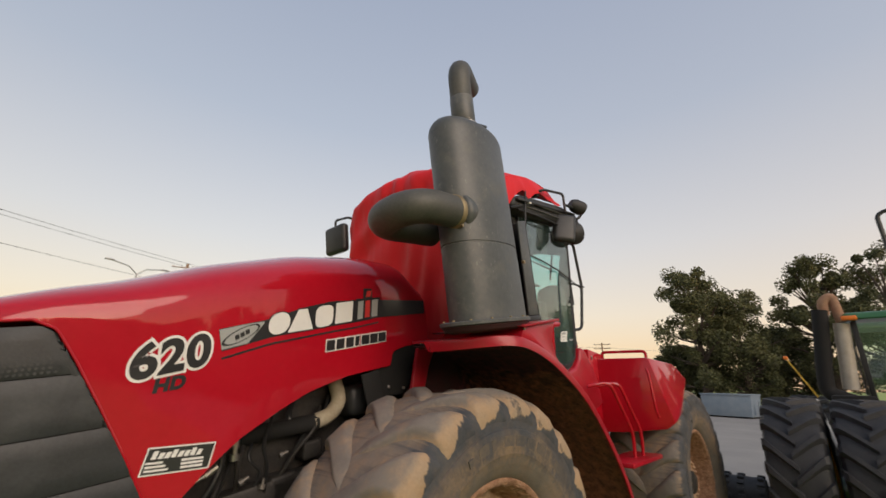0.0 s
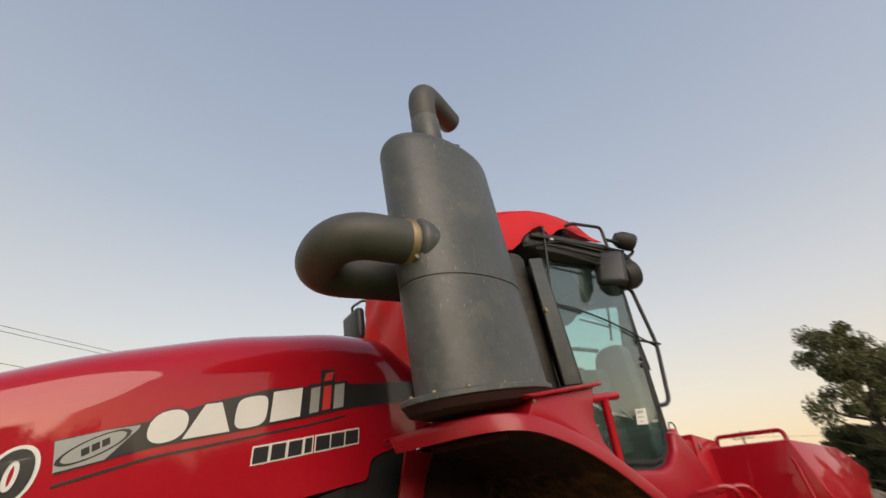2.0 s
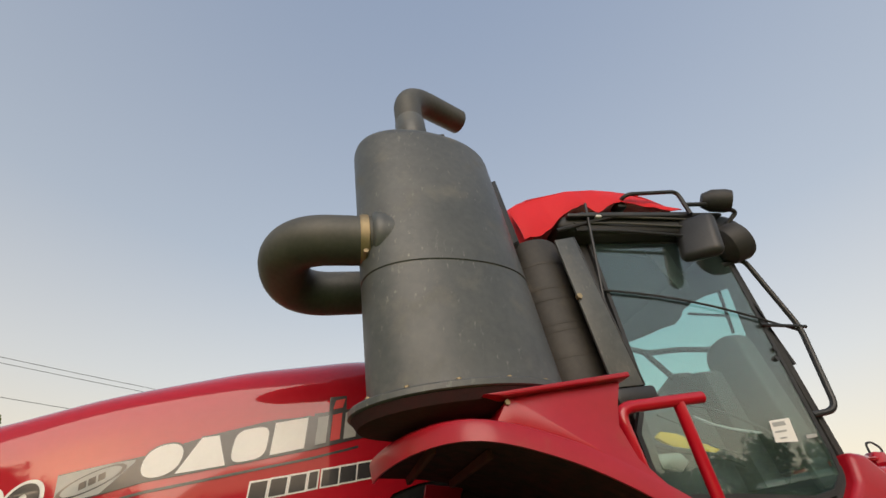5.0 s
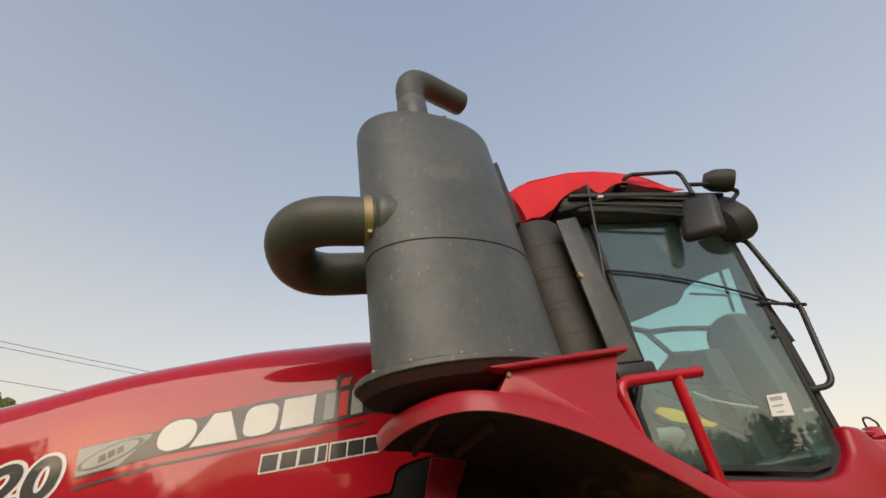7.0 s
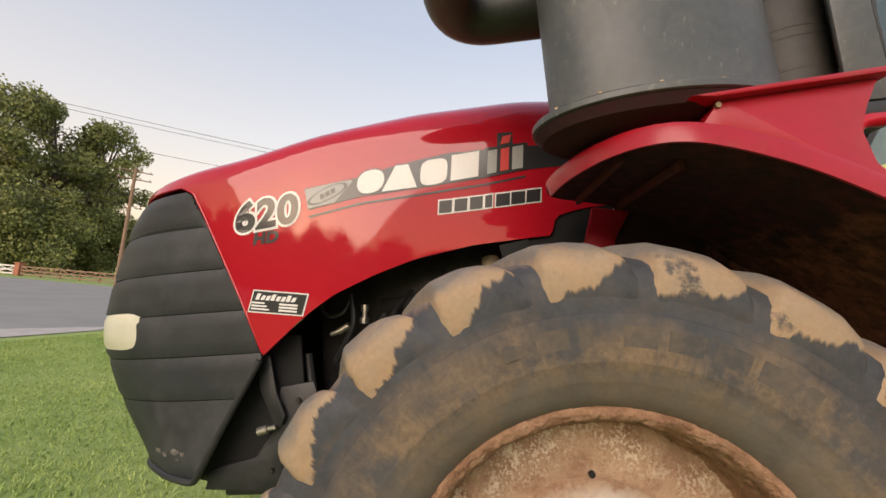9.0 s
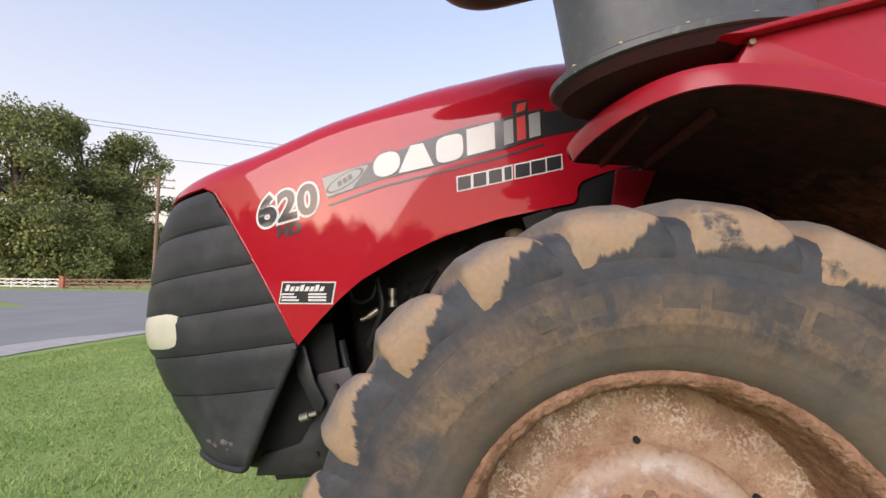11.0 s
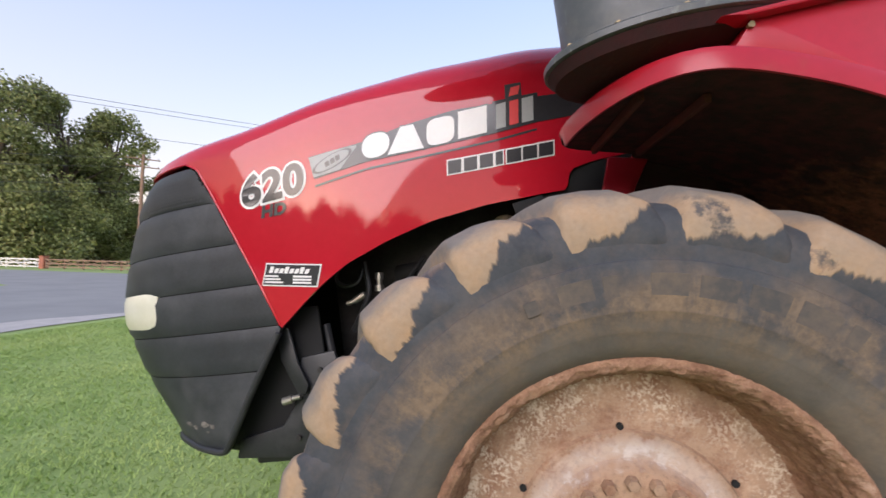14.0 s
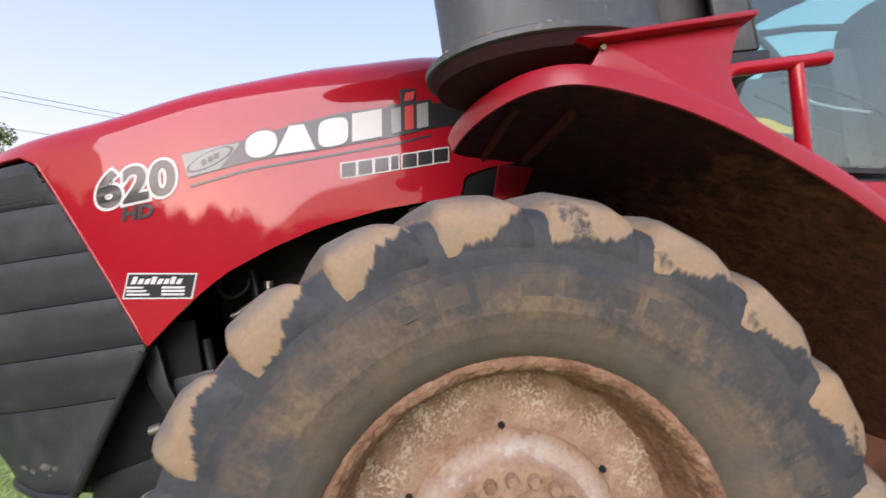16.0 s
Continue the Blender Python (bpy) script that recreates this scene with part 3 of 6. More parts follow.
def hood_rim():
    """The hood's front edge: up behind the grille, over its top and down on the other side."""
    pts = []
    for s in [-0.075 + 0.0125 * i for i in range(6)] + [(i / 60) ** 1.7 for i in range(61)]:
        lo = interp(shell(s, 1.0).x, LOW)
        for _ in range(24):
            lo = 0.5 * lo + 0.5 * interp(shell(s, lo).x, LOW)
        pts.append(shell(s, lo, -0.002))
    return pts + [Vector((p.x, 2 * YC - p.y, p.z)) for p in reversed(pts[:-1])]


bpart("hood_rim", rod(hood_rim(), 0.0055, 8), RED, engine_hood, "rolled red edge of the hood round the grille")


def grille_low(x):
    return interp(x, [(-2.3, 0.20), (-1.9, 0.18), (-1.62, 0.14), (-1.285, 0.68)])


def grille_band(z0, z1, out, bm=None):
    bm = bm or bmesh.new()
    rows = []
    for s in [-0.075 + 0.0125 * i for i in range(6)] + [(i / 64) ** 1.7 for i in range(65)]:
        x = shell(s, (z0 + z1) / 2).x
        col = []
        for k in range(7):
            z = z0 + (z1 - z0) * k / 6
            xx = shell(s, z).x
            top = interp(xx, [(-1.69, 1.51), (-1.62, 1.47), (-1.56, 1.35), (-1.48, 1.17), (-1.39, 0.96), (-1.285, 0.68)])
            zz = max(min(z, top), min(grille_low(xx), 0.68))
            edge = max(0.0, min(zz - z0, z1 - zz))
            col.append(bm.verts.new(shell(s, zz, out - 0.008 * max(0.0, 1 - edge / 0.012) ** 2)))
        rows.append(col)
    grid_faces(bm, rows)
    bmesh.ops.dissolve_degenerate(bm, dist=0.0004, edges=bm.edges[:])
    half_and_mirror(bm)
    return bm


# the shade in the panel seams comes from this near-black sheet
nose = bpart("grille_backing", grille_band(0.14, 1.495, -0.03), GAP, label="near-black sheet for the shade behind the grille panels")
for z0, z1 in ((1.312, 1.495), (1.102, 1.308), (0.902, 1.098), (0.702, 0.898), (0.502, 0.698), (0.15, 0.498)):
    panel = bpart("grille_panel", grille_band(z0, z1, 0.002), GRILLE, label="dusty black grille panel")
    if z1 == 1.495:
        top_panel = panel


def perforations():
    """Rows of small holes in the upper grille panel."""
    bm = bmesh.new()
    for side in (-1, 1):
        for i in range(24):
            for j in range(8):
                s = 0.112 + 0.005 * j + 0.011 * (i + 0.5 * (j % 2))
                z = 1.325 + 0.0165 * j
                p, q, r = shell(s, z, 0.0035), shell(s + 0.0035, z, 0.0035), shell(s, z + 0.0055, 0.0035)
                ring = [p + (q - p) * math.cos(a) + (r - p) * math.sin(a) for a in [math.pi / 3 * k for k in range(6)]]
                if side > 0:
                    ring = [Vector((v.x, 2 * YC - v.y, v.z)) for v in ring]
                bm.faces.new([bm.verts.new(v) for v in ring])
    bmesh.ops.recalc_face_normals(bm, faces=bm.faces)
    return bm


tagged(bpart("perforation", perforations(), BLACK, top_panel, "rows of small dark holes in the grille panel", 0), "rows of small dark holes in the grille panel", kind="stuff")


def headlight(sign):
    bm = bmesh.new()
    rows = []
    for i in range(13):
        s = 0.285 + 0.34 * i / 12
        lo, hi = 0.735 + 0.02 * (i / 12), 0.925
        rows.append([bm.verts.new(shell(s, lo + (hi - lo) * k / 6, 0.012 - 0.012 * (abs(k - 3) / 3) ** 4 - 0.012 * (abs(i - 6) / 6) ** 6)) for k in range(7)])
    grid_faces(bm, rows)
    if sign > 0:
        for v in bm.verts:
            v.co.y = 2 * YC - v.co.y
    bmesh.ops.recalc_face_normals(bm, faces=bm.faces)
    bmesh.ops.solidify(bm, geom=bm.faces[:], thickness=0.012)
    return bm


def skirt_line():
    """The grille's lower edge: down its rear corner, then round the nose to the other side."""
    pts = []
    for x, z in [(-1.292, 0.665), (-1.36, 0.555), (-1.44, 0.43), (-1.52, 0.30), (-1.60, 0.175), (-1.64, 0.14), (-1.72, 0.145), (-1.80, 0.155), (-1.88, 0.172), (-1.95, 0.178), (-2.0, 0.182)]:
        if x > X0:
            p = shell(X0 - x, z)
        else:
            xf = NOSE_X + interp(z, NOSE_IN)
            p = shell(math.asin(min(1.0, ((x - X0) / (xf - X0)) ** 1.3)) * 2 / math.pi, z)
        pts.append(p)
    pts = smooth_line(pts, 3)
    front = [p + Vector((-0.004, -0.002, 0)) for p in pts]
    return front + [Vector((p.x, 2 * YC - p.y, p.z)) for p in reversed(front)]


bpart("grille_lip", rod(skirt_line(), 0.016, 10), BLACK, label="rolled black lip round the grille's lower edge")
for sign in (-1, 1):
    bpart("headlight", headlight(sign), LENS, label="pale yellowed headlight lens")

# paint scraped off low on the nose
def on_nose(x, z, out):
    xf = NOSE_X + interp(z, NOSE_IN)
    return shell(math.asin(min(1.0, ((x - X0) / (xf - X0)) ** 1.3)) * 2 / math.pi, z, out)


rnd = random.Random(8)
for x0, z0, w, h in ((-1.845, 0.272, 0.060, 0.036), (-1.80, 0.256, 0.040, 0.026), (-1.735, 0.270, 0.075, 0.034), (-1.69, 0.262, 0.036, 0.030), (-1.72, 0.235, 0.024, 0.014)):
    bm = bmesh.new()
    bm.faces.new([bm.verts.new(on_nose(x0 + w * rnd.uniform(0.6, 1.0) * math.cos(a) * 0.5, z0 + h * rnd.uniform(0.5, 1.0) * math.sin(a) * 0.5, 0.004)) for a in [2 * math.pi * k / 11 for k in range(11)]])
    bmesh.ops.recalc_face_normals(bm, faces=bm.faces)
    bpart("scraped_patch", bm, SCRAPE, panel, "pale scraped patch on the black panel", 0)

# grille bottom lip and the side brace behind the nose
bpart("front_skid", prism([(-1.60, 0.125), (-1.93, 0.165), (-1.93, 0.14), (-1.58, 0.075), (-1.05, 0.20), (-1.05, 0.26)], 0.82, 1.98, 0.012), BLACK, label="black lower front plate")
# near-black fill that stands for the shade behind the nose
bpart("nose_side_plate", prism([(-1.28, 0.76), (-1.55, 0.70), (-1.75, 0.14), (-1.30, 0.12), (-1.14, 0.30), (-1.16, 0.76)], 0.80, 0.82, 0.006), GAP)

# engine bay: dark block, hoses and a pale exhaust wrap
bpart("engine_block", box((-1.20, 1.12, -0.1), (0.45, 1.70, 1.30), 0.05), ENGINE, label="dark greasy engine behind the wheel")
bpart("engine_cover", box((-0.165, 0.92, 0.85), (0.14, 1.12, 1.05), 0.05, 3), BLACK)
bpart("side_tank", box((-1.0, 1.0, 0.25), (-0.1, 1.12, 0.62), 0.03), ENGINE)
bpart("frame_rail", box((-1.60, 0.86, 0.0), (0.6, 1.0, 0.26), 0.02), BLACK)
bpart("radiator_hose", rod(rounded([(-0.80, 1.08, 0.865), (-0.60, 1.02, 0.875), (-0.37, 1.0, 0.87)], 0.08), 0.050, 14), GAP, label="thick black radiator hose")
bpart("exhaust_wrap", rod(rounded([(-0.40, 1.0, 0.87), (-0.28, 1.0, 0.885), (-0.20, 1.0, 0.96), (-0.20, 1.05, 1.08)], 0.10), 0.048, 14), PALE_PIPE, label="pale wrapped exhaust elbow")
bpart("coolant_hose", rod(rounded([(-1.16, 0.88, 0.66), (-1.13, 0.86, 0.45), (-1.02, 0.88, 0.28)], 0.06), 0.022), BLACK)
rnd = random.Random(14)
for k in range(9):
    x, z, y = -1.08 + 0.085 * k, 0.44 + 0.045 * k, 0.98 + rnd.uniform(-0.03, 0.05)
    dx, dz, sag = rnd.uniform(-0.10, 0.16), rnd.uniform(0.10, 0.30), rnd.uniform(-0.05, 0.07)
    bpart("fuel_line", rod(rounded([(x - 0.04, y + 0.06, z - 0.10), (x + sag, y, z + 0.3 * dz), (x + dx, y - 0.02, z + 0.7 * dz), (x + dx + 0.10, y + 0.08, z + dz + 0.06)], 0.05), rnd.choice((0.008, 0.011, 0.015)), 7), (ENGINE, BLACK, GAP)[k % 3])
for x, z, dx, dz in ((-0.84, 0.66, 0.05, 0.02), (-0.72, 0.60, 0.012, 0.05), (-0.97, 0.50, 0.04, -0.03), (-0.80, 0.46, 0.05, 0.03), (-0.62, 0.74, 0.05, 0.01)):
    bpart("hydraulic_fitting", rod([(x, 0.98, z), (x + 0.4 * dx, 0.98, z + 0.4 * dz), (x + 0.41 * dx, 0.98, z + 0.41 * dz), (x + dx, 0.98, z + dz)], 0.02, 8, radii=[0.017, 0.017, 0.010, 0.010]), FITTING)
for x, z, w, h in ((-0.66, 0.50, 0.16, 0.13), (-0.90, 0.36, 0.14, 0.10), (-0.46, 0.66, 0.13, 0.11)):
    bpart("filter_housing", box((x, 1.00, z), (x + w, 1.13, z + h), 0.022, 3), ENGINE)
bpart("nose_brace", prism([(-1.345, 0.68), (-1.285, 0.68), (-1.255, 0.50), (-1.215, 0.40), (-1.235, 0.355), (-1.275, 0.37), (-1.34, 0.53)], 0.735, 0.75, 0.005), BLACK, label="flat black steel brace behind the nose")
bpart("shackle", rod([(-1.345, 0.735, 0.335), (-1.30, 0.735, 0.345), (-1.298, 0.735, 0.346), (-1.26, 0.735, 0.352)], 0.02, 10, radii=[0.020, 0.020, 0.012, 0.012]), CHROME)
bpart("shackle", lathe([(0.026, 0.0), (0.026, -0.02), (0.018, -0.026), (0.0005, -0.026)], 8, 'y'), CHROME).matrix_basis = BASE @ G @ Matrix.Translation((-1.245, 0.735, 0.385))
bpart("axle_bracket", prism([(-1.633, 0.075), (-1.605, 0.166), (-1.381, 0.211), (-1.303, 0.311), (-1.252, 0.525), (-1.085, 0.543), (-1.05, 0.387), (-1.10, 0.08), (-1.354, 0.06)], 0.765, 0.79, 0.008), BLACK, label="black steel bracket below the engine")
for x, z in ((-1.30, 0.155), (-1.19, 0.20), (-1.16, 0.46)):
    bpart("bracket_bolt", rod([(x, 0.768, z), (x, 0.750, z)], 0.013, 6), ENGINE)
bpart("coupling", rod([(-0.880, 0.94, 0.79), (-0.878, 0.94, 0.82), (-0.877, 0.94, 0.821), (-0.874, 0.94, 0.85), (-0.874, 0.94, 0.851), (-0.870, 0.94, 0.885)], 0.02, 10, radii=[0.024, 0.024, 0.015, 0.015, 0.021, 0.021]), CHROME, label="bright hydraulic coupling")
bpart("coupling", rod([(-1.06, 0.94, 0.745), (-1.02, 0.94, 0.755), (-1.018, 0.94, 0.756), (-0.96, 0.94, 0.785)], 0.014, 10, radii=[0.012, 0.012, 0.018, 0.018]), CHROME)
bpart("looped_hose", rod(rounded([(-1.09, 0.95, 0.95), (-1.11, 0.94, 0.87), (-1.06, 0.94, 0.83), (-0.98, 0.94, 0.85), (-0.96, 0.96, 0.92)], 0.05), 0.011, 8), BLACK)
bpart("looped_hose", rod(rounded([(-0.95, 0.96, 0.95), (-0.93, 0.94, 0.80), (-0.98, 0.94, 0.70), (-1.05, 0.97, 0.60)], 0.06), 0.016, 8), BLACK)


# ---- wheels ----
TYRE = [(0.545, 0.05), (0.566, -0.010), (0.60, -0.046), (0.640, -0.067), (0.645, -0.070), (0.69, -0.084), (0.695, -0.086), (0.70, -0.0865), (0.79, -0.090), (0.815, -0.086), (0.818, -0.080), (0.850, -0.078), (0.885, -0.074), (0.918, -0.064), (0.945, -0.042), (0.962, 0.00), (0.974, 0.06), (0.983, 0.12), (0.992, 0.30)]


def tyre_mesh():
    prof = TYRE + [(r, 0.60 - y) for r, y in TYRE[-2::-1]]
    fine = []
    for (r0, y0), (r1, y1) in zip(prof, prof[1:]):
        for k in range(2):
            fine.append((r0 + (r1 - r0) * k / 2, y0 + (y1 - y0) * k / 2))
    fine.append(prof[-1])
    inner = [(0.60, 0.52), (0.60, 0.08)]
    return lathe(fine + inner, 96, 'y', closed=True)


def lug_mesh(side):
    """One tread bar, from the middle of the tread over the shoulder."""
    bm = bmesh.new()
    st = [(0.34, 0.962, 0.990, 0.00, 0.062, 0.068), (0.24, 0.962, 1.007, 0.07, 0.066, 0.072), (0.14, 0.957, 1.019, 0.15, 0.070, 0.078), (0.05, 0.945, 1.022, 0.215, 0.078, 0.10),
          (-0.005, 0.925, 1.008, 0.243, 0.092, 0.132), (-0.042, 0.900, 0.984, 0.256, 0.098, 0.146), (-0.068, 0.872, 0.938, 0.264, 0.094, 0.140), (-0.073, 0.838, 0.882, 0.272, 0.086, 0.128), (-0.060, 0.80, 0.832, 0.276, 0.07, 0.10)]
    rows = []
    for y, rb, rt, a, w, w2 in st:
        row = []
        for da, r in ((w * 1.20, rb), (w * 1.0, rb + (rt - rb) * 0.75), (w * 0.80, rt), (-w2 * 0.45, rt - 0.003), (-w2 * 0.85, rb + (rt - rb) * 0.72), (-w2 * 1.15, rb)):
            ang = math.pi / 2 - a + da / r
            yy = y - (0.010 if r > rb and y < -0.02 else 0.0)
            row.append(bm.verts.new((r * math.cos(ang), yy if side < 0 else 0.60 - yy, r * math.sin(ang))))
        rows.append(row)
    grid_faces(bm, rows)
    bm.faces.new(rows[0])
    bm.faces.new(rows[-1])
    bmesh.ops.recalc_face_normals(bm, faces=bm.faces)
    bmesh.ops.bevel(bm, geom=[e for e in bm.edges if e.calc_face_angle(0) > 0.5], offset=0.009, segments=2, affect='EDGES', profile=0.5)
    return bm


def to_mesh(name, bm, material, smooth=40):
    for f in bm.faces:
        f.smooth = True
    for e in bm.edges:
        if len(e.link_faces) == 2 and e.calc_face_angle(0) > radians(smooth):
            e.smooth = False
    me = bpy.data.meshes.new(name)
    bm.to_mesh(me)
    bm.free()
    me.materials.append(material)
    return me


def rough_lathe(prof, amount, seg=140):
    bm = lathe(prof, seg, 'y', caps=False)
    for v in bm.verts:
        if math.hypot(v.co.x, v.co.z) > 0.01:
            v.co += (Vector((v.co.x, 0, v.co.z)).normalized() * -1 + Vector((0, -0.6, 0))) * amount * (0.8 * noise.noise(v.co * 11) + 0.5 * noise.noise(v.co * 38) + 0.7 * noise.noise(v.co * 85) + 0.7 * noise.noise(v.co * 150))
    return bm


def rim_mesh():
    """The wheel's dished disc."""
    return rough_lathe([(0.50, 0.22), (0.495, 0.185), (0.475, 0.182), (0.45, 0.180), (0.43, 0.170), (0.37, 0.160), (0.30, 0.150), (0.24, 0.145), (0.232, 0.120), (0.215, 0.110), (0.10, 0.108), (0.0002, 0.108)], 0.0012)


def rim_edge_mesh():
    """The rim's flange and barrel with clods of mud."""
    line = smooth_line([(0.545, 0.055), (0.560, 0.02), (0.574, -0.002), (0.570, -0.018), (0.555, -0.022), (0.537, -0.010), (0.525, 0.02), (0.517, 0.05), (0.510, 0.09), (0.503, 0.13), (0.497, 0.17), (0.485, 0.188)], 5)
    return rough_lathe([(p.x, p.y) for p in line] + [(0.50, 0.30), (0.53, 0.30)], 0.0072, 420)


def bolt_mesh(r=0.020, h=0.026):
    return lathe([(r, 0.0), (r, -h * 0.7), (r * 0.8, -h), (0.0005, -h)], 6, 'y')


TYRE_ME = to_mesh("tyre", tyre_mesh(), RUBBER)
LUG_ME = {s: to_mesh("tread_lug", lug_mesh(s), LUG) for s in (-1, 1)}
RIM_ME = to_mesh("rim", rim_mesh(), RUST)
EDGE_ME = to_mesh("rim_flange", rim_edge_mesh(), RIM_LIP, 80)
BOLT_ME = to_mesh("wheel_bolt", bolt_mesh(), RUST)
HOLE_ME = to_mesh("bolt_hole", lathe([(0.010, -0.006), (0.010, 0.002), (0.0005, 0.002)], 14, 'y'), GAP)
HUB_ME = to_mesh("hub_ring", lathe([(0.330, 0.050), (0.322, 0.038), (0.255, 0.026), (0.240, 0.002), (0.232, -0.006), (0.135, -0.010), (0.125, 0.004), (0.002, 0.004)], 72, 'y'), RUST)
CAP_ME = to_mesh("hub_cap", lathe([(0.120, 0.0), (0.120, -0.03), (0.09, -0.05), (0.0005, -0.054)], 32, 'y'), ENGINE)


def arc_block(r0, r1, a0, a1, y, thick=0.006):
    """A raised block on the sidewall between two radii and two angles (degrees)."""
    bm = bmesh.new()
    rows = []
    for k in range(4):
        a = radians(a0 + (a1 - a0) * k / 3)
        rows.append([bm.verts.new((r * math.cos(a), yy, r * math.sin(a))) for r, yy in ((r0, y + 0.012), (r0 + 0.003, y - thick + 0.055 * max(0.0, 0.79 - r0)), (r1 - 0.003, y - thick + 0.055 * max(0.0, 0.79 - r1)), (r1, y + 0.012))])
    grid_faces(bm, rows)
    bm.faces.new(rows[0])
    bm.faces.new(rows[-1])
    bmesh.ops.recalc_face_normals(bm, faces=bm.faces)
    return bm


MARK_ME = [to_mesh("sidewall_mark", arc_block(0.730, 0.788, 109.5 - 8.2 * k, 109.5 - 8.2 * k - (2.6 if k in (1, 6) else 6.4), -0.090, 0.0015), MARK) for k in range(8)]
MARK_ME += [to_mesh("sidewall_mark", arc_block(0.715, 0.79, 33 - 7.5 * k, 33 - 7.5 * k - 5.6, -0.090, 0.0015), MARK) for k in range(4)]
MARK_ME += [to_mesh("sidewall_mark", arc_block(0.735, 0.775, 113.5, 116, -0.090), MARK), to_mesh("sidewall_arrow", arc_block(0.672, 0.675, 86, 91, -0.079, 0.002), PALE_PIPE), to_mesh("sidewall_arrow", arc_block(0.680, 0.683, 86, 91, -0.081, 0.002), PALE_PIPE)]


def child(name, me, parent, m):
    ob = new(name, me)
    ob.parent = parent
    ob.matrix_basis = m
    return ob


def wheel(parent, m, lugs=20, tyre_me=TYRE_ME, lug_me=LUG_ME, phase=0.0, marks=True):
    """A wheel at pose m (in its parent's coordinates): tyre with tread bars, rim with bolts."""
    t = child("tyre", tyre_me, parent, m)
    t["label"] = "large tractor tyre caked with dried tan mud"
    for k in range(lugs):
        for s in (-1, 1):
            child("tread_lug", lug_me[s], t, pose(0, 0, 0, 0, 360 / lugs * (k + (0.5 if s > 0 else 0)) + phase, 0))
    if marks:
        for me in MARK_ME:
            child(me.name.split(".")[0], me, t, pose(0, 0, 0))
    r = child("rim", RIM_ME, parent, m)
    child("rim_flange", EDGE_ME, r, pose(0, 0, 0))["label"] = "rim edge thick with reddish mud clods"
    r["label"] = "rusty steel rim with clods of dry mud"
    child("hub_ring", HUB_ME, r, pose(0, 0.106, 0))["label"] = "worn pale hub ring"
    child("hub_cap", CAP_ME, r, pose(0, 0.102, 0))
    for k in range(20):
        a = 2 * math.pi * k / 20 + 0.1
        child("wheel_bolt", BOLT_ME, r, pose(0.205 * math.cos(a), 0.099, 0.205 * math.sin(a)))
    for k in range(6):
        a = radians(96.5 + 60 * k)
        child("bolt_hole", HOLE_ME, r, pose(0.338 * math.cos(a), 0.150, 0.338 * math.sin(a)))
    return t


wheel(tractor, BASE @ pose(0, 0, 0.98), phase=-6.2)
wheel(tractor, BASE @ pose(0, 2 * YC, 0.98, 0, 0, 180), marks=False)
REAR_LUG = {}
for s in (-1, 1):
    REAR_LUG[s] = LUG_ME[s].copy()
    REAR_LUG[s].materials[0] = RUBBER
wheel(tractor, BASE @ pose(3.95, 0, 0.98), lug_me=REAR_LUG, phase=11)
wheel(tractor, BASE @ pose(3.95, 2 * YC, 0.98, 0, 0, 180), lug_me=REAR_LUG, marks=False)

# ---- front fender ----
ARCH = [(-0.02, 1.222), (0.05, 1.230), (0.12, 1.234), (0.20, 1.230), (0.28, 1.216), (0.38, 1.188), (0.52, 1.130), (0.65, 1.057), (0.78, 0.968), (0.92, 0.86), (1.04, 0.745), (1.16, 0.60), (1.28, 0.43), (1.39, 0.25), (1.48, 0.06), (1.55, -0.15)]
FRONT_X, ROUND_X = 0.022, 0.31


def fender_sheet(x0, x1, lift, thick, drop, inset_y=0.0):
    """The fender's top from x0 to x1: its outer front corner is rounded in plan, its edge turned down by drop."""
    bm = bmesh.new()
    line = smooth_line(ARCH, 8)
    xs = [FRONT_X] + [ROUND_X - (ROUND_X - FRONT_X) * math.sin(math.pi / 2 * k / 14) for k in range(13, -1, -1)] + [ROUND_X + 0.03 * k for k in range(1, 60)]
    rows = []
    for i, x in enumerate(v for v in xs if x0 <= v <= x1):
        j = next((k for k in range(len(line) - 1) if line[k + 1].x >= x), len(line) - 2)
        a, b = line[j], line[j + 1]
        t = (b - a).normalized()
        z = a.y + (b.y - a.y) * (x - a.x) / max(1e-6, b.x - a.x)
        nrm = Vector((-t.y, t.x))
        f = min(1.0, max(0.0, (ROUND_X - x) / (ROUND_X - FRONT_X)))
        ye = -0.14 + inset_y + 0.52 * (1 - math.sqrt(max(0.0, 1 - f * f)))
        nose_drop = drop if x <= FRONT_X else 0.0
        g = min(1.0, max(0.0, (0.30 - x) / (0.30 - FRONT_X)))
        yi = 0.76 if x > 0.36 else 0.36 + 0.32 * math.sqrt(max(0.0, 1 - g * g))
        ye = min(ye, yi - 0.03)
        row = []
        for y, d in ((ye, drop), (ye + 0.002, drop * 0.4), (ye + 0.010, drop * 0.10), (ye + 0.025, 0.0), (ye + 0.5 * (yi - ye), 0.0), (yi, 0.0)):
            q = lift - max(d, nose_drop)
            row.append(bm.verts.new((x + nrm.x * q, y, z + nrm.y * q)))
        rows.append(row)
    grid_faces(bm, rows)
    bmesh.ops.recalc_face_normals(bm, faces=bm.faces)
    bmesh.ops.solidify(bm, geom=bm.faces[:], thickness=thick)
    return bm


bpart("front_fender", fender_sheet(FRONT_X, 1.56, 0.066, 0.008, 0.062), RED_WORN, label="red curved front fender, muddy underneath")
bpart("fender_lining", fender_sheet(FRONT_X + 0.001, 1.55, 0.042, 0.004, 0.0, 0.010), UNDERSIDE, label="shade-darkened red and caked brown mud inside the fender")
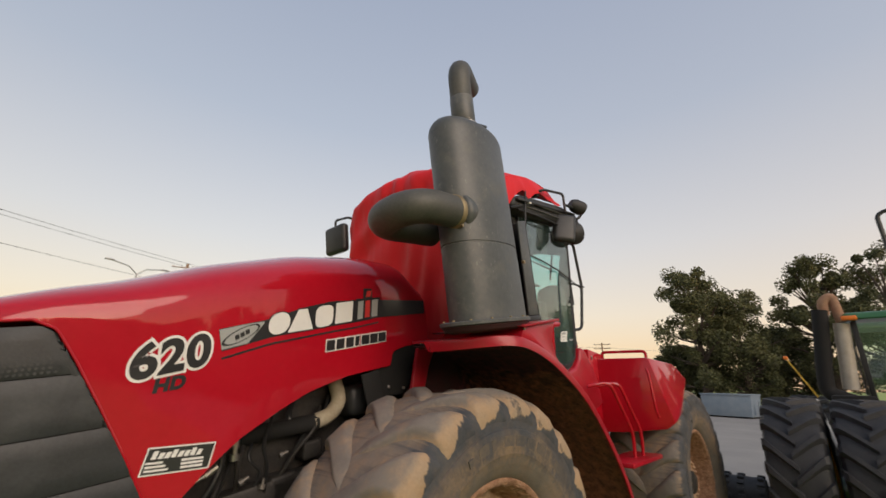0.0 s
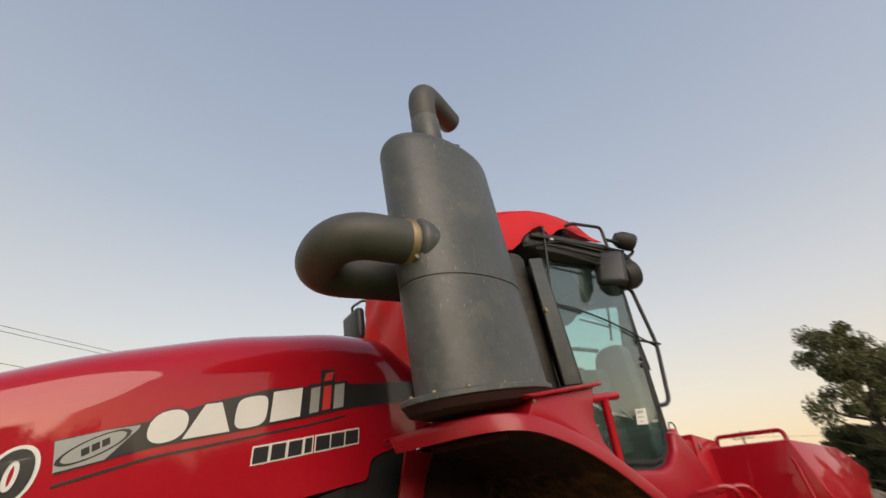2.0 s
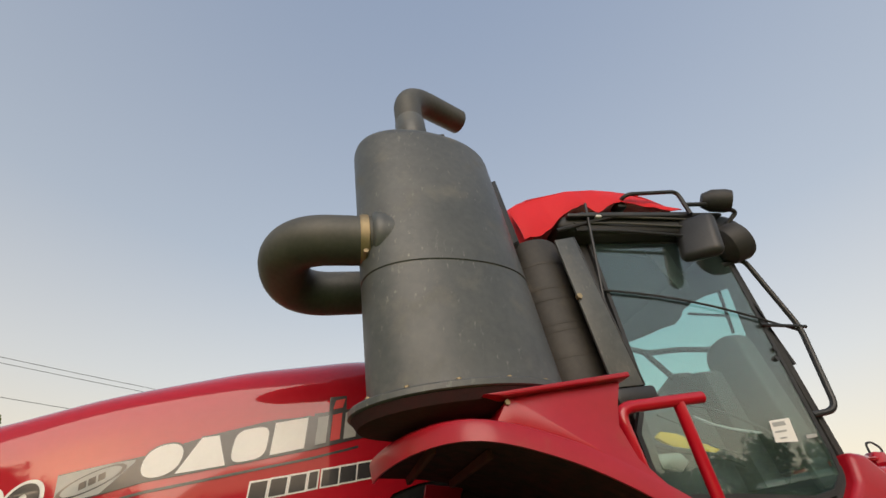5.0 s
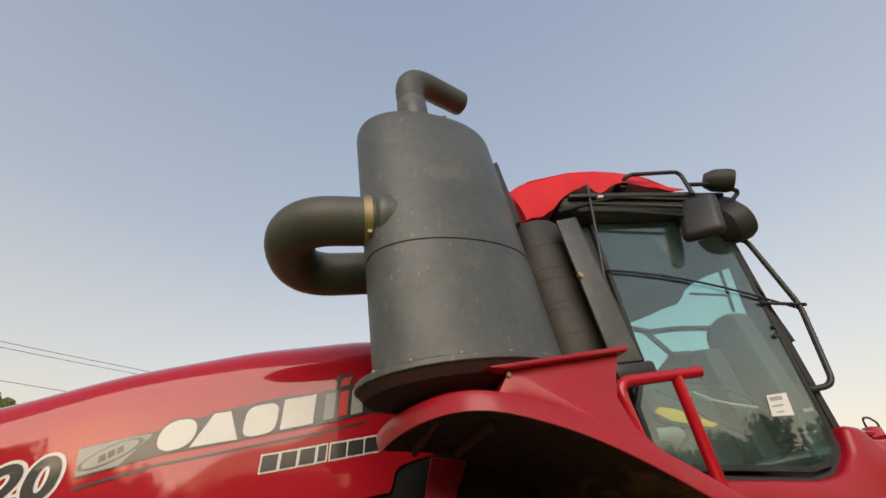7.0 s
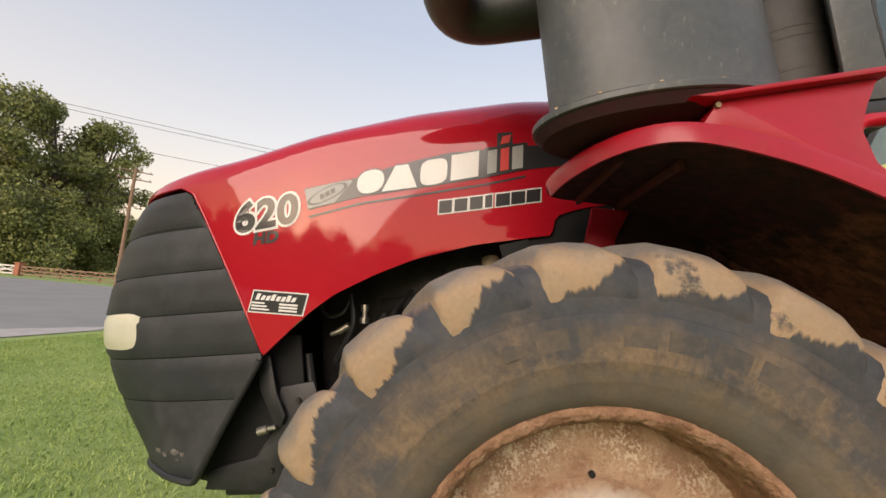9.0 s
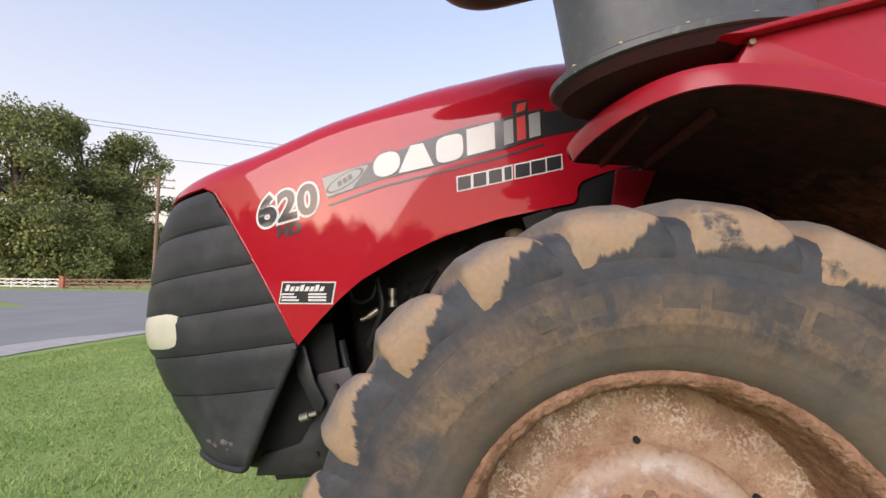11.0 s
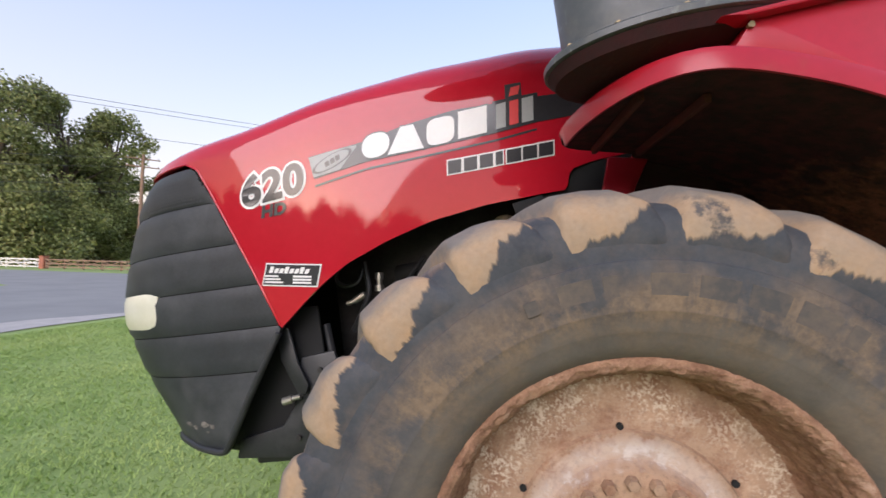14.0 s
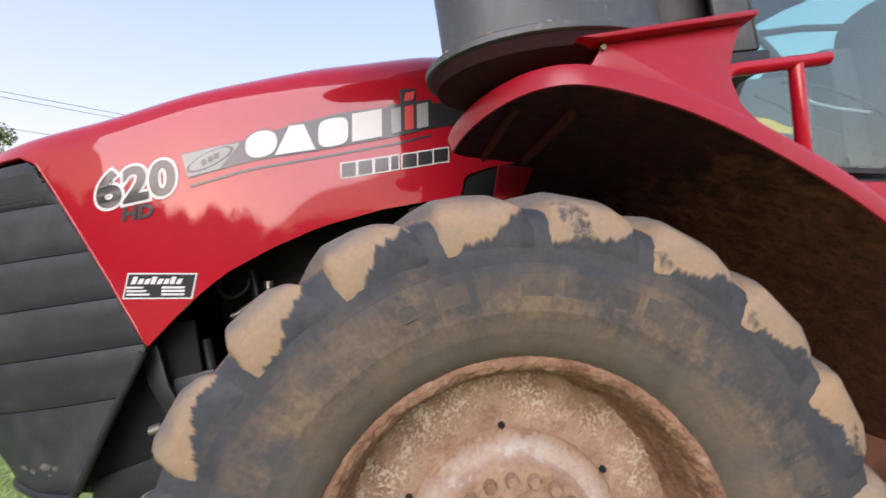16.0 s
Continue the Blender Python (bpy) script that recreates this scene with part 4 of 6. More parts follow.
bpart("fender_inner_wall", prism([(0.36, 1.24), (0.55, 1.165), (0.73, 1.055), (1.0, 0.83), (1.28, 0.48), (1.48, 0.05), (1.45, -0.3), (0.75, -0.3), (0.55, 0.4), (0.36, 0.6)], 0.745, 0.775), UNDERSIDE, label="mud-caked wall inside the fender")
bpart("fender_bracket", prism([(0.27, 1.250), (0.43, 1.215), (0.36, 1.10), (0.315, 0.98), (0.27, 0.75), (0.14, 0.75), (0.185, 0.98)], 0.715, 0.742, 0.006), RED_WORN, label="red bracket inside the fender")
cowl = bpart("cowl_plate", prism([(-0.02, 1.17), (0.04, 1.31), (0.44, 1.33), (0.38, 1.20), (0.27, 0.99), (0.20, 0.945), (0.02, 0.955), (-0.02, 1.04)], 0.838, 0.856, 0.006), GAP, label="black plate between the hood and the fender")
for x, z in ((0.080, 1.012), (0.215, 0.985)):
    bpart("plate_bolt", rod([(x, 0.840, z), (x, 0.830, z), (x, 0.828, z)], 0.011, 6, radii=[0.011, 0.011, 0.008]), CHROME, cowl)
bpart("splash_plate", prism([(-0.16, 1.12), (-0.02, 1.14), (0.02, 0.85), (-0.10, 0.80)], 0.80, 0.815, 0.004), GAP)
for x in (0.17, 0.34):
    z = 1.27 - 0.25 * max(0.0, x - 0.2)
    bpart("fender_rib", prism([(x, z), (x + 0.02, z), (x + 0.02, z - 0.028), (x, z - 0.028)], 0.06, 0.60, 0.004), RED_RUST)
# added plate; its dark colour holds the shade inside the fender
bpart("fender_side_plate", prism([(0.32, 1.24), (0.55, 1.16), (0.68, 1.08), (0.70, 0.95), (0.64, 0.78), (0.60, 0.55), (0.26, 0.75)], 0.730, 0.742), UNDER_SHADE)

# ---- shelf over the fender that carries the exhaust ----
bpart("muffler_shelf", prism([(0.33, 1.266), (0.385, 1.335), (0.76, 1.345), (0.725, 1.28), (0.70, 1.22), (0.72, 1.13), (0.80, 1.03), (0.965, 0.897), (0.915, 0.936), (0.84, 0.990), (0.75, 1.060), (0.66, 1.117), (0.57, 1.168), (0.48, 1.210), (0.39, 1.246)], -0.105, 0.55, 0.006), RED_WORN, label="red sheet metal shelf above the fender")
bpart("shelf_top", prism([(0.30, 1.340), (0.785, 1.364), (0.785, 1.348), (0.36, 1.330)], -0.135, 0.60, 0.004), RED_WORN, label="red top plate with a turned edge")
bpart("shelf_bolt", rod([(0.375, -0.103, 1.318), (0.375, -0.113, 1.318)], 0.008, 6), BRASS)

# ---- exhaust: muffler, flange, stack, elbow ----
MX, MY, MA, MB, MTURN = 0.348, 0.134, 0.354, 0.200, radians(10.5)


def oval(levels, seg=72, cx=MX, cy=MY, power=2.0, turn_by=MTURN, lean=0.03):
    """(a, b, z) ellipses joined upward, closed at both ends, turned a little in plan and leaning inward."""
    bm = bmesh.new()
    e = 2 / power
    turn = [(math.cos(2 * math.pi * k / seg), math.sin(2 * math.pi * k / seg)) for k in range(seg)]
    ct, st = math.cos(turn_by), math.sin(turn_by)
    rows = []
    for a, b, z in levels:
        uv = [(a * math.copysign(abs(c) ** e, c), b * math.copysign(abs(s) ** e, s)) for c, s in turn]
        rows.append([bm.verts.new((cx + u * ct - v * st, cy + lean * (z - 1.87) + u * st + v * ct, z)) for u, v in uv])
    for p, q in zip(rows, rows[1:]):
        for k in range(seg):
            bm.faces.new((p[k], p[(k + 1) % seg], q[(k + 1) % seg], q[k]))
    bm.faces.new(rows[0][::-1])
    bm.faces.new(rows[-1])
    return bm


TOP = 2.700
levels = [(MA, MB, 1.39), (MA, MB, 1.842), (MA - 0.004, MB - 0.004, 1.845), (MA - 0.004, MB - 0.004, 1.851), (MA + 0.001, MB + 0.001, 1.854), (MA + 0.001, MB + 0.001, TOP - 0.10)]
levels += [(MA - 0.085 * (1 - math.cos(t)), MB - 0.10 * (1 - math.cos(t)), TOP - 0.10 + 0.10 * math.sin(t)) for t in [math.pi / 2 * k / 10 for k in range(1, 11)]]
muffler = bpart("muffler", oval(levels, 96, power=2.15), MUFFLER, label="tall dusty dark grey oval exhaust muffler")
bpart("muffler_flange", oval([(0.383, 0.243, 1.366), (0.391, 0.250, 1.370), (0.391, 0.250, 1.386), (0.386, 0.245, 1.391)], cx=0.324, cy=0.126, lean=0.0), MUFFLER, muffler, "dark flange round the foot of the muffler")
# the flange's underside, its shade given by the dark colour
bpart("flange_underside", oval([(0.313, 0.184, 1.322), (0.363, 0.226, 1.336), (0.382, 0.242, 1.364)], cx=0.324, cy=0.126, lean=0.0), UNDER_SHADE, muffler)
for k in range(14):
    a = 2 * math.pi * k / 14 + 0.35
    u, v = 0.372 * math.cos(a), 0.228 * math.sin(a)
    bx, by = 0.324 + u * math.cos(MTURN) - v * math.sin(MTURN), 0.126 + u * math.sin(MTURN) + v * math.cos(MTURN)
    bpart("flange_bolt", rod([(bx, by, 1.388), (bx, by, 1.400)], 0.008, 6), BRASS, muffler)
stack = bpart("exhaust_pipe", rod(rounded([(0.31, 0.126, TOP - 0.02), (0.31, 0.126, 3.22), (0.70, 0.325, 3.275)], 0.19, 12), 0.078, 28, caps=False), PIPE, label="weathered grey curved exhaust tip")
bpart("stack_inside", rod(rounded([(0.31, 0.126, TOP), (0.31, 0.126, 3.22), (0.695, 0.3225, 3.274)], 0.19, 12), 0.071, 28), GAP, stack)
bpart("stack_clamp", oval([(0.084, 0.084, 2.700), (0.090, 0.090, 2.704), (0.090, 0.090, 2.732), (0.084, 0.084, 2.737)], 32, 0.31, 0.126, lean=0.0), CHROME, stack, "dull steel clamp at the foot of the exhaust tip")
bpart("stack_sleeve", oval([(0.0785, 0.0785, 2.737), (0.0815, 0.0815, 2.742), (0.0815, 0.0815, 2.93), (0.0785, 0.0785, 2.936)], 32, 0.31, 0.126, lean=0.0), MUFFLER, stack, "darker sooty sleeve round the exhaust tip")
bpart("clamp_bolt", rod([(0.40, 0.06, 2.735), (0.46, 0.05, 2.735)], 0.012, 8), BLACK, stack)
ELBOW = rounded([(0.22, 0.064, 2.038), (-0.295, 0.045, 2.038), (-0.295, 0.420, 2.024), (0.2, 0.420, 2.022)], 0.20, 14)
elbow = bpart("exhaust_elbow", rod(ELBOW, 0.099, 32, caps=False), PIPE, label="thick grey exhaust elbow bent back on itself")
bpart("elbow_clamp", rod([(-0.002, 0.057, 2.038), (0.004, 0.057, 2.038), (0.028, 0.058, 2.038), (0.034, 0.058, 2.038)], 0.109, 32, radii=[0.101, 0.106, 0.106, 0.101]), BRASS, elbow, "weathered steel band clamp")
bpart("clamp_screw", rod([(0.016, -0.01, 1.940), (0.016, 0.09, 1.928)], 0.010, 8), BRASS, elbow)
bpart("inlet_collar", rod([(0.044, 0.059, 2.038), (0.046, 0.059, 2.038), (0.058, 0.060, 2.038), (0.080, 0.061, 2.038), (0.16, 0.065, 2.038)], 0.13, 40, radii=[0.102, 0.116, 0.121, 0.120, 0.112]), MUFFLER, elbow, "flared collar where the elbow meets the muffler")

# air intake canister, bracket and the far intake panel
can = bpart("intake_canister", rod([(0.93, 0.42, 1.36), (0.93, 0.42, 2.20), (0.93, 0.42, 2.22)], 0.16, 36, radii=[0.16, 0.16, 0.15]), CANISTER, label="dark brown-grey strapped intake canister")
for z in (1.58, 1.70, 1.735, 1.86, 1.92, 2.06):
    bpart("strap", rod([(0.93, 0.42, z), (0.93, 0.42, z + 0.014)], 0.1615, 36), CANISTER, can)
bpart("pillar_bracket", prism([(0.96, 2.15), (1.07, 2.17), (1.09, 1.41), (0.955, 1.41)], 0.19, 0.205, 0.004), MUFFLER, label="dark flat bracket with a single bolt")
bpart("bracket_return", prism([(1.07, 2.17), (1.08, 2.17), (1.10, 1.41), (1.09, 1.41)], 0.19, 0.34, 0.003), BLACK)
bpart("bracket_bolt", rod([(0.96, 0.195, 1.82), (0.96, 0.175, 1.82)], 0.014, 6), BRASS)
panel = bpart("intake_panel", prism([(0.722, 2.130), (0.775, 2.158), (0.757, 2.585), (0.712, 2.562)], 0.205, 0.225, 0.005), BLACK, label="narrow black panel behind the muffler")
bpart("panel_flange", prism([(0.748, 2.140), (0.788, 2.160), (0.770, 2.595), (0.740, 2.575)], 0.225, 0.36, 0.005), BLACK, panel)
bpart("pillar_foot", box((0.95, 0.19, 1.345), (1.14, 0.40, 1.41), 0.015), BLACK)

# ---- cab ----
CY0, CY1 = 0.41, 2 * YC - 0.41
GLASS_OUT = [(1.13, 1.28), (1.25, 1.45), (1.33, 2.32), (2.30, 2.32), (2.09, 1.08), (2.06, 0.99), (1.97, 0.935), (1.85, 0.925), (1.47, 0.985), (1.12, 1.03)]


def inset(pts, w):
    """The polygon drawn in by w (points in clockwise order)."""
    out = []
    k = len(pts)
    for i in range(k):
        a, b, c = Vector(pts[i - 1]), Vector(pts[i]), Vector(pts[(i + 1) % k])
        u, v = (b - a).normalized(), (c - b).normalized()
        n1, n2 = Vector((u.y, -u.x)), Vector((v.y, -v.x))
        m = (n1 + n2).normalized()
        out.append(tuple(b + m * w / max(0.4, m.dot(n1))))
    return out


def frame_ring(pts, y0, y1, w):
    """A closed frame of width w along a polygon of (x, z)."""
    bm = bmesh.new()
    inn = inset(pts, w)
    k = len(pts)
    for i in range(k):
        j = (i + 1) % k
        q = [bm.verts.new((p[0], y, p[1])) for y in (y0, y1) for p in (pts[i], pts[j], inn[j], inn[i])]
        for f in ((0, 1, 2, 3), (7, 6, 5, 4), (0, 4, 5, 1), (3, 2, 6, 7)):
            bm.faces.new([q[a] for a in f])
    bmesh.ops.remove_doubles(bm, verts=bm.verts, dist=0.0005)
    bmesh.ops.recalc_face_normals(bm, faces=bm.faces)
    return bm


cab = bpart("cab_floor", prism([(1.15, 0.80), (2.20, 0.80), (2.24, 1.0), (2.10, 1.04), (1.97, 0.92), (1.85, 0.91), (1.47, 0.97), (1.15, 1.02)], CY0 + 0.02, CY1 - 0.02, 0.01), DARK_TRIM, label="dark lower body of the cab")
for y0, y1, yg in ((CY0 - 0.004, CY0 + 0.02, CY0), (CY1 - 0.02, CY1 + 0.004, CY1 - 0.006)):
    door = bpart("cab_door", frame_ring(GLASS_OUT, y0, y1, 0.022), BLACK, label="glazed cab door in a slim black frame")
    bpart("door_glass", prism(inset(GLASS_OUT, 0.02), yg, yg + 0.006), CAB_GLASS, door, "green tinted door glass", 0)
    for x, z in ((2.16, 1.58), (2.13, 1.53)):
        bpart("glass_stud", rod([(x - 0.01, yg - 0.012, z), (x - 0.01, yg + 0.014, z)], 0.014, 14), BLACK, door)
    bpart("door_latch", box((1.93, yg + 0.01, 0.96), (2.04, yg + 0.05, 1.08), 0.015), BLACK, door)
for y in (CY0 + 0.02, CY1 - 0.07):
    bpart("front_pillar", prism([(1.13, 1.03), (1.19, 1.03), (1.22, 1.30), (1.36, 2.36), (1.29, 2.36)], y, y + 0.05, 0.008), DARK_TRIM)
    bpart("rear_pillar", prism([(2.13, 1.0), (2.17, 1.0), (2.36, 2.36), (2.31, 2.36)], y, y + 0.06, 0.008), DARK_TRIM)
bpart("rear_window", prism([(2.18, 1.10), (2.186, 1.10), (2.396, 2.34), (2.39, 2.34)], CY0 + 0.09, CY1 - 0.09), CAB_GLASS, label="green tinted rear window", smooth=0)
bpart("rear_panel", prism([(2.165, 0.98), (2.20, 0.98), (2.270, 1.52), (2.235, 1.52)], CY0 + 0.10, CY1 - 0.10, 0.008), DARK_TRIM)
bpart("rear_blind", prism([(0.50, 2.33), (0.50, 2.035), (0.76, 2.105), (0.86, 2.12), (0.97, 2.116), (1.00, 2.09), (1.09, 2.068), (1.22, 2.105), (1.31, 2.117), (1.415, 2.135), (1.764, 2.207), (2.28, 2.25), (2.28, 2.33)], 2.325, 2.333, axis='x'), DARK_TRIM, label="dark blind behind the rear window")
bpart("rear_quarter", prism([(0.43, 2.33), (0.50, 2.33), (0.505, 2.03), (0.575, 1.75), (0.61, 1.50), (0.43, 1.50)], 2.245, 2.262, axis='x'), DARK_TRIM)
bpart("rear_wiper", rod([(2.345, 0.635, 2.13), (2.325, 0.655, 1.98), (2.30, 0.685, 1.80)], 0.011, 8), DARK_TRIM)
bpart("rear_wiper", rod([(2.35, 0.95, 2.08), (2.32, 0.70, 1.93), (2.31, 0.66, 1.90)], 0.009, 8), DARK_TRIM)
bpart("windscreen", prism([(1.15, 1.10), (1.156, 1.10), (1.306, 2.34), (1.30, 2.34)], CY0 + 0.07, CY1 - 0.07), CAB_GLASS, label="front windscreen under the red cover", smooth=0)
roof = bpart("cab_roof", prism([(1.12, 2.36), (1.16, 2.44), (1.32, 2.49), (2.1, 2.51), (2.40, 2.47), (2.48, 2.39), (2.42, 2.33), (1.30, 2.30)], CY0 - 0.09, CY1 + 0.09, 0.04, seg=3), DARK_TRIM, label="black cab roof with an overhanging edge")
bpart("roof_gutter", prism([(1.18, 2.40), (2.30, 2.43), (2.30, 2.455), (1.18, 2.425)], CY0 - 0.125, CY0 - 0.088, 0.008), BLACK, roof)
for z0, z1, y, r, mt in ((2.415, 2.405, 0.298, 0.007, PIPE), (2.375, 2.345, 0.305, 0.006, PIPE), (2.33, 2.27, 0.315, 0.009, BLACK)):
    bpart("roof_trim", rod([(1.22, y + 0.012, z0), (1.5, y, z0 - 0.2 * (z0 - z1)), (2.2, y + 0.01, z1)], r, 8), mt, roof)
bpart("roof_lamp", box((1.36, 0.285, 2.40), (1.40, 0.31, 2.42), 0.004), WHITE, roof)
bpart("roof_rail", rod([(1.10, 0.33, 2.33), (1.5, 0.30, 2.42), (1.9, 0.30, 2.43), (2.2, 0.32, 2.42)], 0.012, 8), BLACK, roof)
seat = bpart("driver_seat", prism([(1.58, 1.02), (2.06, 1.02), (2.17, 1.36), (2.19, 1.46), (2.15, 1.50), (2.06, 1.46), (2.00, 1.36), (1.90, 1.22), (1.56, 1.18)], 1.12, 1.65, 0.05, seg=3), DARK_TRIM, label="dark upholstered driver seat")
bpart("armrest_console", prism([(0.57, 1.0), (1.05, 1.0), (1.06, 1.50), (1.02, 1.565), (0.83, 1.615), (0.79, 1.622), (0.765, 1.615), (0.745, 1.585), (0.60, 1.560), (0.57, 1.54)], 1.80, 1.92, 0.012, axis='x'), DARK_TRIM, seat)
bpart("side_seat", prism([(0.43, 1.05), (0.705, 1.05), (0.70, 1.58), (0.688, 1.64), (0.660, 1.678), (0.615, 1.700), (0.55, 1.712), (0.49, 1.708), (0.45, 1.69), (0.43, 1.65)], 1.97, 2.08, 0.03, axis='x', seg=3), DARK_TRIM, label="dark folding side seat by the cab door")
bpart("side_console", prism([(1.15, 1.0), (1.17, 1.36), (1.30, 1.47), (1.503, 1.50), (1.75, 1.485), (2.03, 1.43), (2.16, 1.26), (2.14, 1.0)], 0.68, 0.90, 0.02), DARK_TRIM)
bpart("roof_lining", prism([(1.30, 2.34), (2.34, 2.34), (2.26, 2.10), (2.02, 2.02), (1.78, 1.90), (1.55, 1.86), (1.34, 1.80)], 1.95, 1.97), DARK_TRIM)
bpart("steering_column", rod([(1.30, 1.40, 1.0), (1.40, 1.40, 1.45)], 0.05, 14), DARK_TRIM)
bpart("steering_wheel", rod([(1.41 + 0.08 * math.cos(a), 1.40 + 0.20 * math.sin(a), 1.48 - 0.06 * math.cos(a)) for a in [2 * math.pi * k / 24 for k in range(25)]], 0.014, 8), DARK_TRIM)
bpart("sun_visor", prism([(1.79, 2.31), (1.96, 2.33), (1.97, 2.06), (1.95, 2.03), (1.88, 2.02)], 0.50, 0.515, 0.006), DARK_TRIM)
bpart("visor_arm", rod([(1.55, 0.50, 2.31), (1.82, 0.50, 2.24)], 0.008, 6), DARK_TRIM)
for pts in ([(1.45, 0.80, 1.80), (1.588, 0.80, 1.804), (1.723, 0.80, 1.762), (1.95, 0.80, 1.768), (2.224, 0.80, 1.748)], [(1.70, 0.80, 1.765), (1.813, 0.80, 1.600), (1.88, 0.80, 1.50)]):
    bpart("inner_rail", rod(rounded(pts, 0.04), 0.017, 10), DARK_TRIM)
bpart("wiring_loom", rod([(1.20, 0.60, 1.30), (1.45, 0.62, 1.22), (1.75, 0.64, 1.15), (1.95, 0.60, 1.02)], 0.014, 8), BLACK)
bpart("cab_cable", rod([(1.477, 0.50, 1.395), (1.639, 0.50, 1.356), (1.775, 0.50, 1.30), (1.901, 0.51, 1.231), (2.031, 0.52, 1.084)], 0.008, 8), BLACK)
bpart("cab_cable", rod([(1.536, 0.50, 1.326), (1.62, 0.505, 1.285), (1.707, 0.50, 1.253), (1.855, 0.50, 1.218)], 0.006, 8), SILVER)
bpart("cab_cable", rod([(1.36, 0.52, 1.36), (1.46, 0.51, 1.30), (1.56, 0.51, 1.20), (1.72, 0.52, 1.14)], 0.006, 8), BLACK)
bpart("control_lever", rod([(1.55, 0.75, 1.0), (1.72, 0.72, 1.28)], 0.012, 8), BLACK)
bpart("cab_skirt", prism([(1.17, 0.72), (1.03, 0.93), (1.10, 1.00), (1.47, 0.950), (1.85, 0.892), (1.98, 0.902), (2.09, 0.975), (2.13, 1.08), (2.22, 1.06), (2.40, 0.80), (2.48, 0.5), (1.46, 0.30), (1.34, 0.52)], CY0 - 0.035, CY1 + 0.035, 0.03, seg=3), RED_WORN, label="red panel below the cab door")

# yellow part, plate and stickers behind the grab rail
bpart("linkage_plate", prism([(1.20, 1.20), (1.36, 1.190), (1.385, 1.15), (1.33, 1.115), (1.20, 1.15)], 0.48, 0.50, 0.01), CHROME)
bpart("yellow_bracket", prism([(1.400, 1.286), (1.445, 1.310), (1.53, 1.290), (1.62, 1.240), (1.754, 1.200), (1.651, 1.165), (1.507, 1.212)], 0.645, 0.670, 0.01), YELLOW, label="bright yellow painted bracket")
sticker = bpart("door_sticker", prism([(1.805, 1.16), (1.93, 1.15), (1.96, 1.25), (1.84, 1.25)], CY0 - 0.004, CY0 - 0.002), WHITE, label="small white notice on the door glass", smooth=0)
for k, (u0, u1, h) in enumerate(((0.12, 0.88, 0.018), (0.12, 0.80, 0.008), (0.3, 0.7, 0.006))):
    z = 1.222 - 0.026 * k
    bpart("notice_line", prism([(1.83 + 0.10 * u0 - 0.01 * k, z), (1.83 + 0.10 * u1 - 0.01 * k, z), (1.833 + 0.10 * u1 - 0.01 * k, z + h), (1.833 + 0.10 * u0 - 0.01 * k, z + h)], CY0 - 0.0055, CY0 - 0.0045), SILVER, sticker, smooth=0)
bpart("glass_label", prism([(1.99, 1.155), (2.055, 1.155), (2.058, 1.17), (1.993, 1.17)], CY0 - 0.004, CY0 - 0.002), SILVER, smooth=0)


bpart("firewall", box((0.47, 0.80, 0.0), (1.14, 2.0, 1.25), 0.02), ENGINE, label="dark bulkhead between engine and cab")

# ---- mirrors, handrails, lamps ----
def mirror(c, yaw, w=0.13, h=0.185, d=0.05, roll=0):
    bm = box((-d, -w, -h), (d, w, h), 0.045, 4)
    bmesh.ops.transform(bm, matrix=pose(*c, 0, roll, 0) @ pose(0, 0, 0, 0, 0, yaw), verts=bm.verts)
    return bm


m1 = bpart("side_mirror", mirror((1.99, 0.29, 2.25), 40, 0.112, 0.160, 0.042, 21), BLACK, label="dark rounded side mirror on a bent arm")
bpart("mirror_arm", rod(rounded([(1.62, 0.38, 2.56), (1.64, 0.28, 2.585), (2.04, 0.27, 2.615), (2.03, 0.27, 2.42)], 0.05), 0.013), BLACK, m1)
bpart("mirror_brace", rod([(1.342, 0.30, 2.515), (1.25, 0.298, 2.16), (1.158, 0.30, 1.802)], 0.008, 8), BLACK, m1)
bpart("mirror_pivot", box((1.60, 0.33, 2.53), (1.67, 0.41, 2.575), 0.012), BLACK, m1)
m2 = bpart("side_mirror", mirror((0.90, 2.64, 2.535), 0, 0.20, 0.17), BLACK, label="dark rounded side mirror on a bent arm")
bpart("mirror_arm", rod(rounded([(1.10, 2.35, 2.66), (0.92, 2.40, 2.76), (0.90, 2.66, 2.78), (0.90, 2.66, 2.68)], 0.05), 0.014), BLACK, m2)
rail = bpart("handrail", rod(rounded([(2.20, 0.42, 2.13), (2.36, 0.39, 2.16), (2.40, 0.385, 1.68), (2.25, 0.385, 1.25), (2.13, 0.42, 1.25)], 0.06), 0.015), BLACK, label="black bent handrail beside the cab door")
bpart("rail_bracket", rod([(2.16, 0.40, 1.72), (2.43, 0.375, 1.68)], 0.010, 8), BLACK, rail)
bpart("hanging_cable", rod([(1.23 + 1.16 * t, 0.395, 1.98 - 0.31 * t + 0.05 * math.sin(math.pi * t)) for t in [k / 12 for k in range(13)]], 0.007, 6), BLACK, rail)
grab = bpart("grab_rail", rod(rounded([(0.90, 0.14, 1.05), (0.885, 0.13, 1.32), (1.27, 0.135, 1.325)], 0.06), 0.022, 12), RED, label="red tubular grab rail")
bpart("grab_strut", rod([(1.155, 0.135, 1.32), (1.14, 0.16, 0.90)], 0.022, 12), RED, grab)
